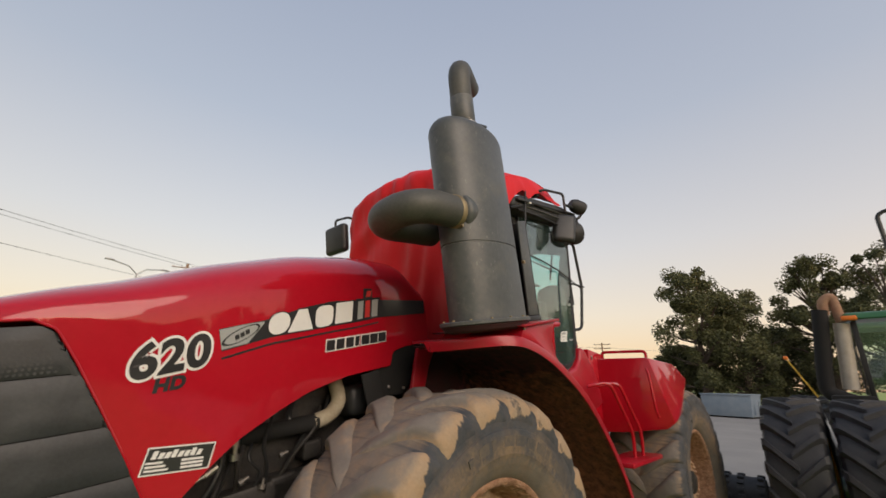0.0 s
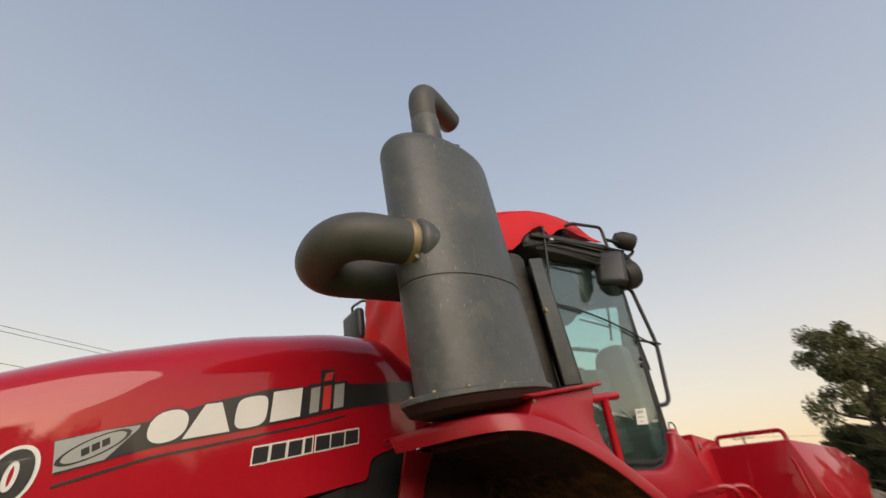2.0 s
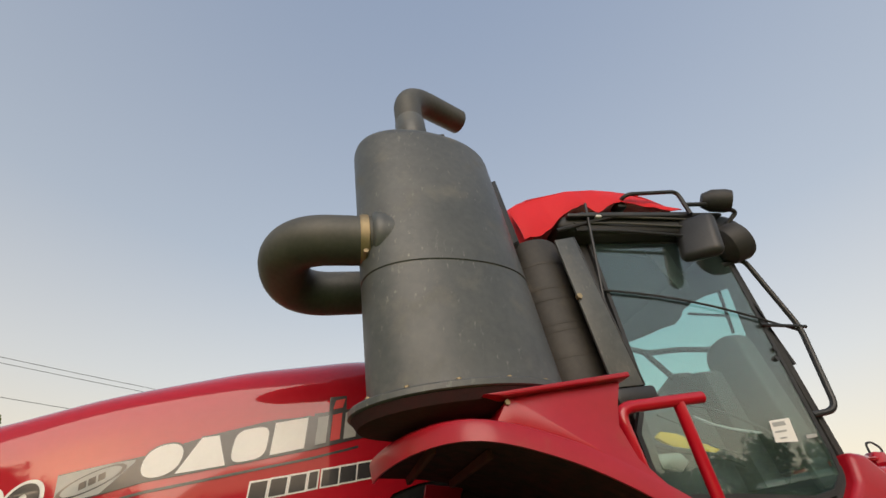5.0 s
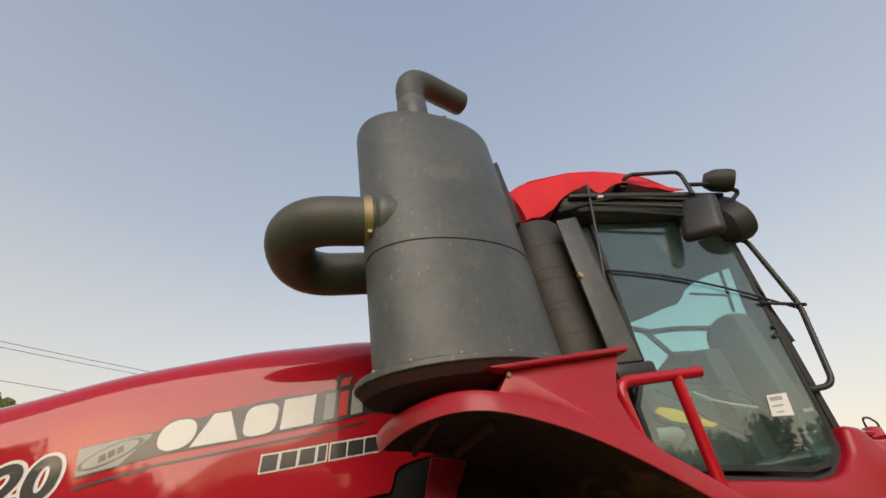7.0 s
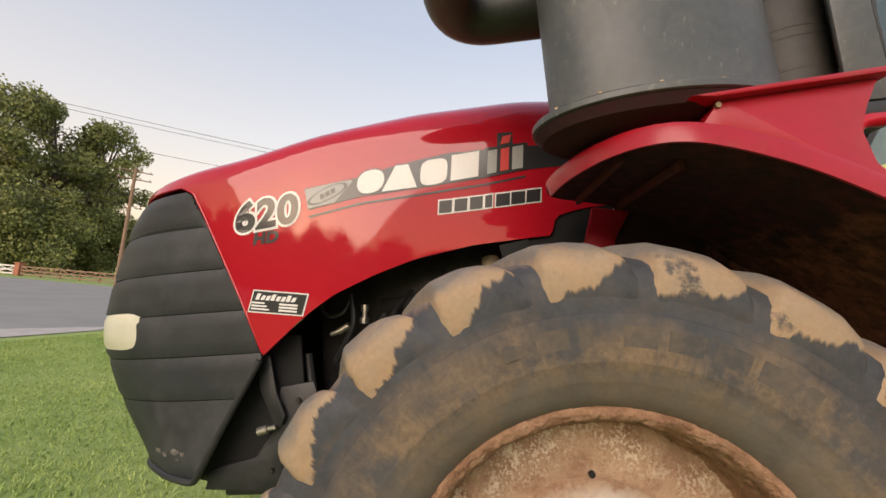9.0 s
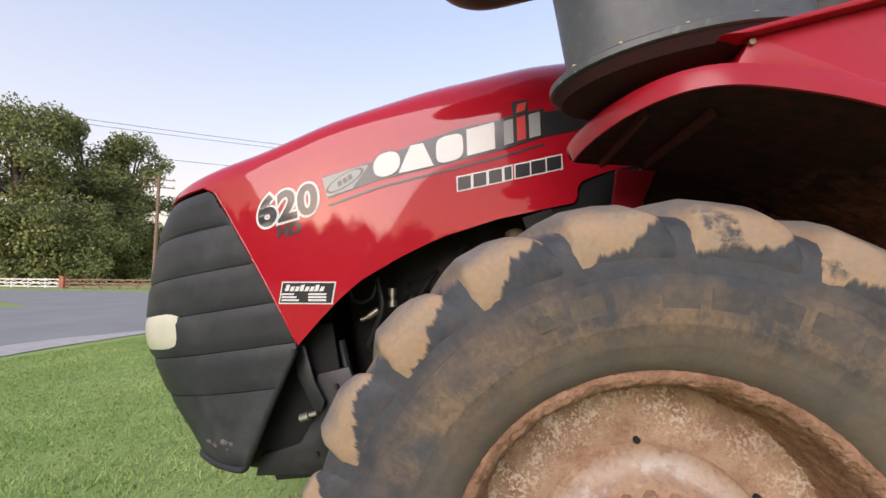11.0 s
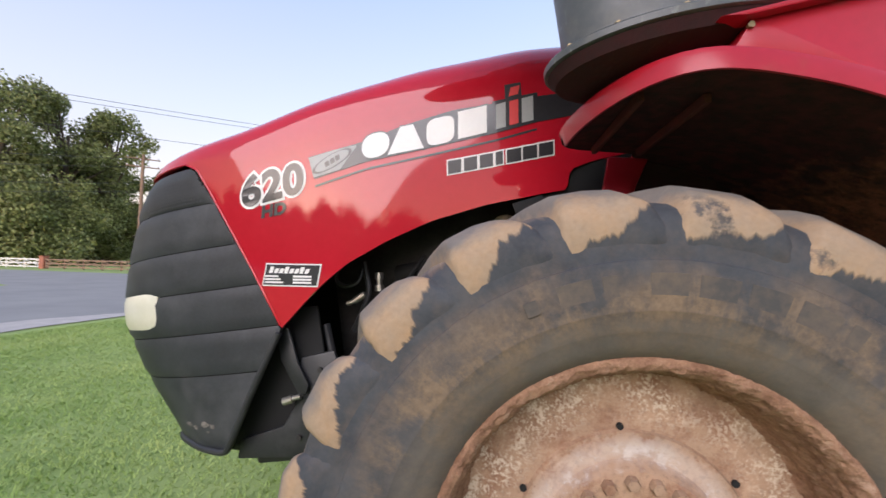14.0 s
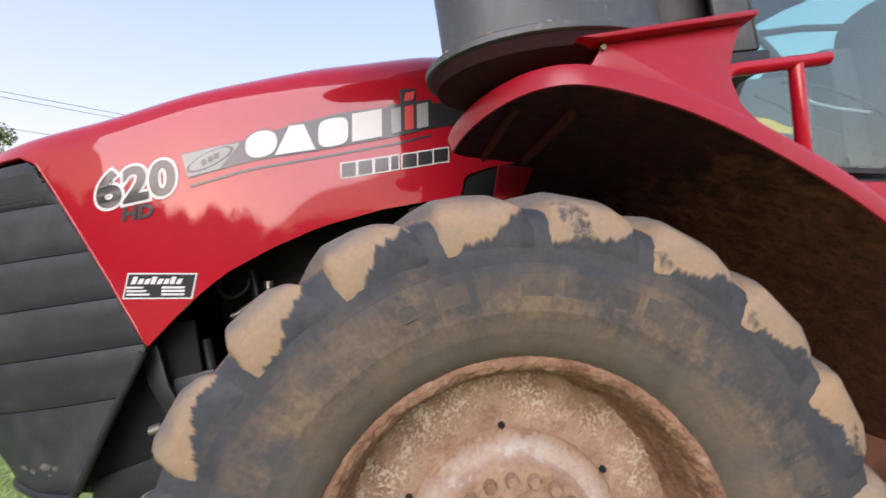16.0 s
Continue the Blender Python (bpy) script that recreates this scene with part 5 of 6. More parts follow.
for p, a, r in (((2.23, 0.25, 2.52), 25, 0.075), ((2.26, 0.37, 2.24), -10, 0.125)):
    bm = rod([(-0.05, 0, 0), (0.0, 0, 0), (0.08, 0, 0), (0.11, 0, 0)], r, 22, radii=[r * 0.6, r * 0.95, r, r * 0.9])
    bmesh.ops.transform(bm, matrix=pose(*p, 0, a, -30), verts=bm.verts)
    bpart("work_lamp", bm, DARK_TRIM, label="round black work lamp at the roof edge")
bpart("lamp_bar", rod(rounded([(2.04, 0.27, 2.50), (2.20, 0.25, 2.49), (2.40, 0.26, 2.44), (2.30, 0.34, 2.36)], 0.04), 0.014), BLACK)


# ---- red cover over the cab ----
NEAR_TOP = [(0.86, 2.46), (0.90, 2.535), (1.07, 2.607), (1.3, 2.677), (1.5, 2.698), (1.66, 2.69), (1.85, 2.64), (2.04, 2.54)]
NEAR_LOW = [(0.80, 2.22), (0.90, 2.262), (0.987, 2.285), (1.06, 2.33), (1.136, 2.412), (1.25, 2.49), (1.354, 2.541), (1.415, 2.46), (1.50, 2.51), (1.618, 2.556), (1.78, 2.52), (1.96, 2.488), (2.06, 2.50)]
CROWN = [(0.36, 0.0), (0.5, 0.08), (0.7, 0.19), (0.95, 0.30), (1.3, 0.38), (1.7, 0.41), (2.0, 0.38), (2.25, 0.30), (2.36, 0.22), (2.42, 0.10)]


def crease(x, y, z):
    """Soft folds and creases of heavy cloth."""
    w = noise.noise(Vector((x * 1.5, y * 1.5, z * 1.1)))
    return 0.5 * math.sin(15 * y + 7 * z + 6 * w) + 0.9 * noise.noise(Vector((x * 4, y * 4.5, z * 2.5))) + 0.5 * abs(noise.noise(Vector((x * 9, y * 8, z * 5))))


def cover_top():
    bm = bmesh.new()
    path = smooth_line([(0.88, 1.28), (0.86, 1.7), (0.865, 2.1), (0.87, 2.35), (0.885, 2.50), (0.98, 2.58), (1.12, 2.625), (1.3, 2.67), (1.5, 2.685), (1.66, 2.685), (1.85, 2.65), (2.04, 2.54)], 6)
    rows = []
    for p in path:
        k_front = min(1.0, max(0.0, (p.y - 1.28) / 1.22)) if p.x < 0.90 else 1.0
        row = []
        for k in range(97):
            y = 0.36 + 2.06 * k / 96
            x, z = p.x, p.y + interp(y, CROWN) * k_front
            edge = min(1.0, min(y - 0.36, 2.42 - y) / 0.12)
            c = crease(x, y, z)
            hang = min(1.0, max(0.0, (1.00 - p.x) / 0.12))
            x += hang * (0.034 * c + 0.10 * (1 - min(1.0, (y - 0.36) / 0.25)) ** 2 + 0.05 * (1 - min(1.0, (2.42 - y) / 0.15)) ** 2)
            z += (1 - hang) * 0.016 * c * edge
            row.append(bm.verts.new((x, y, z)))
        rows.append(row)
    grid_faces(bm, rows)
    bmesh.ops.recalc_face_normals(bm, faces=bm.faces)
    bmesh.ops.solidify(bm, geom=bm.faces[:], thickness=0.006)
    return bm


def cover_flap():
    """The cover's side that hangs over the roof edge, its hem ragged."""
    bm = bmesh.new()
    rows = []
    for i in range(61):
        x = 0.87 + 1.18 * i / 60
        hi, lo = interp(x, NEAR_TOP) + 0.004, interp(x, NEAR_LOW) + 0.012 * noise.noise(Vector((x * 12, 0, 3)))
        row = []
        for k in range(10):
            t = k / 9
            c = crease(x * 1.6, 0.3, hi + (lo - hi) * t)
            row.append(bm.verts.new((x, 0.365 - 0.05 * math.sin(t * math.pi / 2) - 0.018 * c * t, hi + (lo - hi) * t)))
        rows.append(row)
    grid_faces(bm, rows)
    bmesh.ops.recalc_face_normals(bm, faces=bm.faces)
    bmesh.ops.solidify(bm, geom=bm.faces[:], thickness=0.005)
    return bm


cover = thing("cab_cover", (1.5, YC, 3.6), "bright red wrinkled tarpaulin draped over the tractor cab", "tarpaulin")
part("cover_sheet", cover_top(), TARP, cover, smooth=60, m=G)
part("side_flap", cover_flap(), TARP, cover, smooth=60, m=G)

# ---- rear frame, level with the ground ----
def tank_mesh():
    """Fuel tank behind the cab: its front face leans out to the wheel, its shoulder falls to the rear."""
    bm = bmesh.new()
    front = [(2.75, 0.02, 2.32), (2.75, 1.40, 2.32), (2.75, 1.40, 1.50), (2.78, 0.36, 1.56), (2.80, -0.06, 1.62), (2.80, -0.15, 1.69)]
    back = [(3.78, 0.06, 2.30), (3.9, 1.40, 2.32), (3.9, 1.40, 1.50), (3.6, 0.36, 1.56), (3.38, -0.02, 1.66), (3.40, -0.06, 1.74)]
    side = (3.98, -0.02, 2.12)
    vf, vb = [bm.verts.new(p) for p in front], [bm.verts.new(p) for p in back]
    vs = bm.verts.new(side)
    bm.faces.new(vf)
    bm.faces.new(vb[::-1])
    for i in range(6):
        j = (i + 1) % 6
        if i == 5:
            bm.faces.new((vf[5], vf[0], vb[0]))
            bm.faces.new((vf[5], vb[0], vs, vb[5]))
            continue
        bm.faces.new((vf[i], vf[j], vb[j], vb[i]))
    bm.faces.new((vb[0], vb[5], vs))
    half_and_mirror(bm)
    for f in [f for f in bm.faces if all(abs(v.co.y - YC) < 0.001 for v in f.verts)]:
        bm.faces.remove(f)
    bmesh.ops.bevel(bm, geom=[e for e in bm.edges if len(e.link_faces) == 2 and e.calc_face_angle(0) > 0.35], offset=0.02, segments=2, affect='EDGES', profile=0.5)
    return bm


tank = wpart("fuel_tank", tank_mesh(), RED, label="red box-shaped fuel tank behind the cab")
wpart("tank_rail", rod(rounded([(2.92, 0.58, 2.31), (2.92, 0.58, 2.40), (2.95, 0.10, 2.40), (2.95, 0.10, 2.31)], 0.06), 0.016), RED, tank)
wpart("edge_rail", rod(rounded([(2.72, 0.04, 2.20), (2.70, 0.02, 2.16), (2.68, -0.02, 1.78), (2.72, -0.02, 1.74)], 0.04), 0.012), RED, tank)
wpart("fuel_cap", lathe([(0.07, 0.0), (0.07, 0.04), (0.05, 0.055), (0.0005, 0.055)], 24, 'z'), BLACK, tank).matrix_basis = tank.matrix_basis @ Matrix.Translation(Vector((3.75, 0.45, 2.315)))
wpart("front_bulkhead", prism([(1.75, 1.95), (2.08, 2.30), (2.22, 2.36), (2.54, 2.38), (2.54, 1.3), (1.75, 1.3)], 0.585, 2.25, 0.02, seg=3), RED, label="red panel behind the cab")
housing = wpart("rear_housing", prism([(2.545, 1.45), (2.545, 2.415), (2.90, 2.375), (2.90, 1.45)], 0.572, 2.22, 0.012, seg=2), RED, label="red sheet metal housing ahead of the tank")
wpart("housing_catch", box((2.595, 0.560, 2.305), (2.622, 0.574, 2.345), 0.004), CHROME, housing)
wpart("hitch_bracket", prism([(2.655, 2.37), (2.66, 2.46), (2.69, 2.492), (2.765, 2.492), (2.775, 2.37)], 0.79, 0.85, 0.008), RED, housing, "small red bracket with a wire loop")
wpart("wire_loop", rod(rounded([(2.665, 0.80, 2.485), (2.672, 0.80, 2.535), (2.72, 0.80, 2.545), (2.765, 0.80, 2.515), (2.76, 0.80, 2.485)], 0.02), 0.006, 6), BLACK, housing)
wpart("tie_rod", rod([(2.20, 0.60, 2.395), (2.45, 0.70, 2.43), (2.68, 0.80, 2.455)], 0.014, 8), RED, housing)
wpart("rear_frame", box((1.6, 1.0, 0.7), (5.2, 1.8, 1.30), 0.04), ENGINE)
wpart("hinge_guard", prism([(1.40, 0.30), (1.40, 1.55), (2.05, 1.55), (2.15, 0.90), (2.05, 0.30)], 0.70, 0.74, 0.01), MUD)
for dx, dy in ((0.0, 0.0), (0.16, -0.02)):
    wpart("step_rail", rod(rounded([(1.90 + dx, 0.32 + dy, 2.02), (2.02 + dx, 0.16 + dy, 2.06), (2.30 + dx, 0.10 + dy, 1.62), (2.34 + dx, 0.12 + dy, 1.38)], 0.08), 0.016), RED)
wpart("cab_step", box((1.95, 0.0, 1.36), (2.75, 0.30, 1.40), 0.01), RED_WORN)


# ---- decals on the hood ----
def on_hood(x, z, out):
    p = shell(-(x - X0), z) if x > X0 else None
    if p is None:
        return Vector((x, hood_y(X0, z) - out, z))
    return Vector((x, hood_y(x, z) - out, z))


def decal(name, outline, material, out=0.003, steps=24, parent=None, label=""):
    """A flat film on the hood: a quad strip between a lower and an upper line of (x, z)."""
    bm = bmesh.new()
    low, high = outline
    rows = []
    for k in range(steps + 1):
        t = k / steps
        def at(line):
            d = [0.0]
            for a, b in zip(line, line[1:]):
                d.append(d[-1] + math.dist(a, b))
            q = t * d[-1]
            return float(np.interp(q, d, [p[0] for p in line])), float(np.interp(q, d, [p[1] for p in line]))
        a, b = at(low), at(high)
        rows.append([bm.verts.new(on_hood(a[0] + (b[0] - a[0]) * j / 3, a[1] + (b[1] - a[1]) * j / 3, out)) for j in range(4)])
    grid_faces(bm, rows)
    bmesh.ops.recalc_face_normals(bm, faces=bm.faces)
    return bpart(name, bm, material, parent or engine_hood, label, 0)


def frame_at(x, z, angle):
    c, s = math.cos(radians(angle)), math.sin(radians(angle))
    return lambda u, v: (x + u * c - v * s, z + u * s + v * c)


def bar(name, f, u0, v0, u1, v1, material, out, slant=0.0, label="", steps=3):
    return decal(name, ([f(u0, v0), f(u1, v0)], [f(u0 + slant, v1), f(u1 + slant, v1)]), material, out, steps, None, label)


def lettering(text, f, height, material, out, grow=0.0, slant=0.18, wide=1.0, label=""):
    cu = bpy.data.curves.new("lettering", 'FONT')
    cu.body, cu.size, cu.offset, cu.space_character = text, height * 1.40, grow, 1.05
    ob = bpy.data.objects.new("lettering", cu)
    scene.collection.objects.link(ob)
    dg = bpy.context.evaluated_depsgraph_get()
    me = bpy.data.meshes.new_from_object(ob.evaluated_get(dg))
    bpy.data.objects.remove(ob)
    bm = bmesh.new()
    bm.from_mesh(me)
    for v in bm.verts:
        a, b = f(v.co.x * wide + v.co.y * slant, v.co.y)
        v.co = on_hood(a, b, out)
    return bpart("lettering", bm, material, engine_hood, label, 0)


STRIPE_LOW = [(-1.044, 1.345), (-0.80, 1.395), (-0.37, 1.440), (-0.20, 1.455), (0.0, 1.482), (0.48, 1.50)]
STRIPE_HIGH = [(-1.060, 1.450), (-0.81, 1.488), (-0.60, 1.548), (-0.37, 1.592), (0.0, 1.602), (0.48, 1.60)]
decal("stripe", (STRIPE_LOW, STRIPE_HIGH), DECAL_BLACK, 0.003, 30, label="black stripe decal along the hood")
decal("pinstripe", ([(x, z - 0.038) for x, z in STRIPE_LOW[:5]], [(x, z - 0.028) for x, z in STRIPE_LOW[:5]]), DECAL_BLACK, 0.003, 24)
decal("silver_patch", ([(-1.046, 1.352), (-0.92, 1.374), (-0.835, 1.468)], [(-1.058, 1.446), (-0.93, 1.468), (-0.833, 1.478)]), SILVER, 0.005, 10, label="silver patch at the end of the stripe")
oval_f = frame_at(-0.952, 1.418, 24)
for r, mt, o in ((1.0, DECAL_BLACK, 0.006), (0.86, SILVER, 0.0075)):
    line = [(0.105 * r * math.cos(math.pi * k / 12), 0.030 * r * math.sin(math.pi * k / 12)) for k in range(13)]
    decal("oval_emblem", ([oval_f(u, -v) for u, v in line], [oval_f(u, v) for u, v in line]), mt, o, 16)
for k in range(3):
    bar("emblem_mark", oval_f, -0.04 + 0.028 * k, -0.012, -0.018 + 0.028 * k, 0.010, DECAL_BLACK, 0.009, 0.006)
# the maker's mark as plain white blocks on the stripe, and its upright emblem
def outline_of(kind, grow):
    """Lower and upper line of a filled plain shape in a unit square, grown about its middle."""
    if kind == "wedge":
        low, high = [(0, 0), (1, 0)], [(0.34, 1), (0.70, 1)]
    elif kind == "block":
        low, high = [(0, 0), (1, 0)], [(0, 1), (1, 1)]
    else:
        us = [0.5 - 0.5 * math.cos(math.pi * k / 16) for k in range(17)]
        p = 2.3 if kind == "round" else 3.6
        hs = [0.5 * (1 - abs(2 * u - 1) ** p) ** (1 / p) for u in us]
        low, high = [(u, 0.5 - h) for u, h in zip(us, hs)], [(u, 0.5 + h) for u, h in zip(us, hs)]
    return [[(0.5 + (u - 0.5) * grow, 0.5 + (v - 0.5) * grow) for u, v in line] for line in (low, high)]


for kind, x0, x1, lo, hi in (("round", -0.818, -0.690, 1.402, 1.530), ("wedge", -0.698, -0.530, 1.414, 1.548), ("soft", -0.518, -0.386, 1.430, 1.570), ("block", -0.368, -0.232, 1.450, 1.592)):
    d = 0.014
    for name, grow, mt, out in (("mark_edge", 1.11, DECAL_BLACK, 0.005), ("mark_shape", 1.0, WHITE, 0.0075)):
        lines = [[(x0 + (x1 - x0) * u + 0.016 * v, lo + d * u + (hi - d - lo) * v) for u, v in line] for line in outline_of(kind, grow)]
        decal(name, lines, mt, out, 20, label="plain white shape of the maker's mark" if mt is WHITE else "")
decal("emblem_field", ([(-0.205, 1.455), (0.014, 1.484)], [(-0.190, 1.606), (0.024, 1.620)]), DECAL_BLACK, 0.005, 4)
decal("emblem_field", ([(-0.128, 1.60), (-0.050, 1.60)], [(-0.122, 1.676), (-0.046, 1.678)]), DECAL_BLACK, 0.005, 3)
for x0, x1, lo, hi, mt in ((-0.188, -0.142, 1.472, 1.594, SILVER), (-0.066, -0.012, 1.486, 1.606, SILVER), (-0.124, -0.082, 1.482, 1.600, DECAL_RED), (-0.110, -0.066, 1.618, 1.664, DECAL_RED)):
    decal("emblem_bar", ([(x0, lo), (x1, lo + 0.006)], [(x0 + 0.014, hi - 0.006), (x1 + 0.014, hi)]), mt, 0.0075, 3)
# the series name as seven plain bars
for k in range(7):
    x0, x1 = -0.436 + 0.0745 * k, -0.436 + 0.0745 * k + (0.034 if k == 3 else 0.062)
    if k > 3:
        x0, x1 = x0 - 0.022, x1 - 0.016
    lo = 1.293 + 0.058 * (x0 + 0.436)
    decal("name_edge", ([(x0 - 0.006, lo - 0.006), (x1 + 0.006, lo - 0.003)], [(x0 + 0.002, lo + 0.068), (x1 + 0.014, lo + 0.071)]), WHITE, 0.003, 3)
    decal("name_bar", ([(x0, lo), (x1, lo + 0.003)], [(x0 + 0.008, lo + 0.061), (x1 + 0.008, lo + 0.064)]), DECAL_BLACK, 0.005, 3, label="plain black bar of the series name")
num = frame_at(-1.402, 1.264, 6.5)
lettering("620", num, 0.135, WHITE, 0.003, 0.018, 0.20, 1.04, "white outline of the model number")
lettering("620", num, 0.135, DECAL_BLACK, 0.0055, 0.007, 0.20, 1.04, "black model number")
lettering("HD", frame_at(-1.316, 1.202, 3.0), 0.052, DECAL_BLACK, 0.004, 0.004, 0.25, 1.1, "black letters below the model number")
# dealer's sticker: black field, white border, plain lines
card = frame_at(-1.347, 0.889, -8.5)
bar("sticker", card, 0.0, 0.0, 0.262, 0.105, WHITE, 0.003, 0.016, "black and white dealer sticker")
bar("sticker_field", card, 0.006, 0.006, 0.256, 0.099, DECAL_BLACK, 0.0045, 0.015)
for k in range(8):
    bar("sticker_mark", card, 0.030 + 0.024 * k, 0.060, 0.048 + 0.024 * k, 0.060 + (0.030 if k % 3 == 0 else 0.022), WHITE, 0.006, 0.01)
for k in range(3):
    bar("sticker_line", card, 0.014, 0.014 + 0.014 * k, 0.10 - 0.012 * k, 0.022 + 0.014 * k, WHITE, 0.006, 0.002)
    bar("sticker_line", card, 0.145, 0.014 + 0.014 * k, 0.232, 0.023 + 0.014 * k, WHITE, 0.006, 0.002)


# ---- ground, road, lot ----
def plate(name, pts, z, material, label, category, kind="structure", n=0):
    bm = bmesh.new()
    bm.faces.new([bm.verts.new((x, y, z)) for x, y in pts])
    bmesh.ops.recalc_face_normals(bm, faces=bm.faces)
    for f in bm.faces:
        if f.normal.z < 0:
            f.normal_flip()
    return tagged(part(name, bm, material, None, smooth=0), label, category, kind=kind)


plate("ground", [(-1500, -1500), (1500, -1500), (1500, 1500), (-1500, 1500)], 0.0, GRASS_GROUND, "green mown lawn reaching to the horizon", "ground")
plate("road", [(-11.0, -60), (-11.0, 5.5), (-11.2, 7.2), (-11.1, 9.6), (-10.7, 12.0), (-6.0, 24.0), (10, 30.0), (80, 30.5), (80, 35.0), (-30, 34.0), (-90, 34.5), (-90, 22.5), (-36, 21.5), (-26, 17.5), (-25, 13.0), (-26, -60)], 0.012, ASPHALT, "pale grey worn asphalt road with a side turn", "road")
plate("pavement", [(5.5, -40), (60, -40), (60, 22), (8, 22), (6.0, 6)], 0.012, ASPHALT, "grey paved parking lot", "pavement")
plate("verge", [(-12.6, -40), (-10.9, -40), (-10.9, 5.5), (-11.1, 7.2), (-11.0, 9.6), (-11.5, 10.2), (-12.4, 8.2), (-12.5, 6.5)], 0.020, GRAVEL, "pale gravel verge along the road", "verge")


# ---- trees ----
def tree(x, y, height, radius, seed, name="oak_tree", leaves=9000, leaf=0.30, bare=0.22, label="tall leafy green tree with an uneven crown", group="", foliage=None, clump=(0.20, 0.38), count=46):
    rnd = random.Random(seed)
    root = thing(name, (x, y, 0), label, "tree", group)
    trunk = [(x, y, -0.1)]
    px, py = x, y
    for k in range(1, 6):
        px += rnd.uniform(-0.15, 0.15)
        py += rnd.uniform(-0.15, 0.15)
        trunk.append((px, py, height * 0.75 * k / 5))
    r0 = height * 0.028
    bm = rod(trunk, r0, 9, radii=[r0 * 1.35, r0, r0 * 0.8, r0 * 0.6, r0 * 0.4, r0 * 0.2])
    clumps = []
    for k in range(count):
        h = rnd.uniform(bare, 0.97)
        w = radius * (1 - ((h - 0.45) / 0.62) ** 2 * 0.8) * rnd.uniform(0.35, 1.0)
        a = rnd.uniform(0, 2 * math.pi)
        c = Vector((x + w * math.cos(a), y + w * math.sin(a), height * h))
        clumps.append((c, radius * rnd.uniform(*clump)))
        base = Vector(trunk[min(4, 1 + int(h * 4))])
        mid = base.lerp(c, 0.5) + Vector((0, 0, rnd.uniform(-0.3, 0.5)))
        rod([base, mid, c], 0.1, 5, bm, radii=[r0 * 0.35, r0 * 0.22, r0 * 0.08])
    part("trunk", bm, BARK, root, "grey-brown trunk and limbs")
    vs, fs = [], []
    for _ in range(leaves):
        c, r = clumps[rnd.randrange(len(clumps))]
        d = Vector((rnd.gauss(0, 1), rnd.gauss(0, 1), rnd.gauss(0, 0.8)))
        p = c + d.normalized() * r * rnd.random() ** 0.45
        q = Euler((rnd.uniform(0, 6.3), rnd.uniform(0, 6.3), rnd.uniform(0, 6.3))).to_matrix()
        s = leaf * rnd.uniform(0.6, 1.3)
        i = len(vs)
        for a, b in ((-0.5, -0.15), (0.0, -0.5), (0.55, 0.0), (0.05, 0.5)):
            vs.append(p + q @ Vector((a * s, b * s, 0.12 * s * (a * a))))
        fs.append((i, i + 1, i + 2, i + 3))
    me = bpy.data.meshes.new("crown")
    inv = root.matrix_world.inverted()
    me.from_pydata([inv @ v for v in vs], [], fs)
    me.materials.append(foliage or LEAF)
    ob = new("crown", me)
    ob.parent = root
    return root


def at_az(az, d):
    """A place at that many degrees left of +y and metres from the middle of the walk."""
    return -0.5 - d * math.sin(radians(az)), -1.1 + d * math.cos(radians(az))


for az, d, h, r, sd in ((55.5, 90, 28, 9.0, 1), (50.5, 94, 29, 8.6, 2), (62, 96, 21.5, 9.5, 3), (46.6, 97, 28, 7.4, 4), (70, 128, 26.0, 13.0, 5), (40, 120, 17, 8.0, 6), (58, 108, 22, 11, 7), (48, 112, 21, 10, 8), (53, 86, 13, 10, 9), (36.0, 124, 28.5, 4.8, 10)):
    tree(*at_az(az, d), h, r, sd, bare=0.06, leaves=26000, leaf=0.38, label="large dense green tree behind a fence")
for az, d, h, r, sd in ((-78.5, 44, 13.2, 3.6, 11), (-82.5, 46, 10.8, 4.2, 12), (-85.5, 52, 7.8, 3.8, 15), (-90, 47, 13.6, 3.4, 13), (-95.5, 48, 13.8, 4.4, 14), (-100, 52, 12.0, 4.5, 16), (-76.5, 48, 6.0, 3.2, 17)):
    tree(*at_az(az, d), h, r, sd, bare=0.16, leaves=34000, leaf=0.16, foliage=SHADED_LEAF, clump=(0.09, 0.30), count=72, label="leafy green tree at the edge of the lot")
# a low ring of trees across the yard, taller behind the lot
low_tree = tree(0, -60, 7.0, 5.6, 31, bare=0.03, leaves=13000, leaf=0.36, label="dark leafy tree across the yard")
high_tree = tree(26, -40, 9.8, 5.4, 33, bare=0.04, leaves=13000, leaf=0.36, label="dark leafy tree beyond the parking lot")
for k in range(20):
    a = 112 + k * 7.6
    d = 49 + 7 * math.sin(k * 2.3)
    copy_thing(low_tree if a < 212 else high_tree, pose(*at_az(a, d), 0, 0, 0, k * 47))


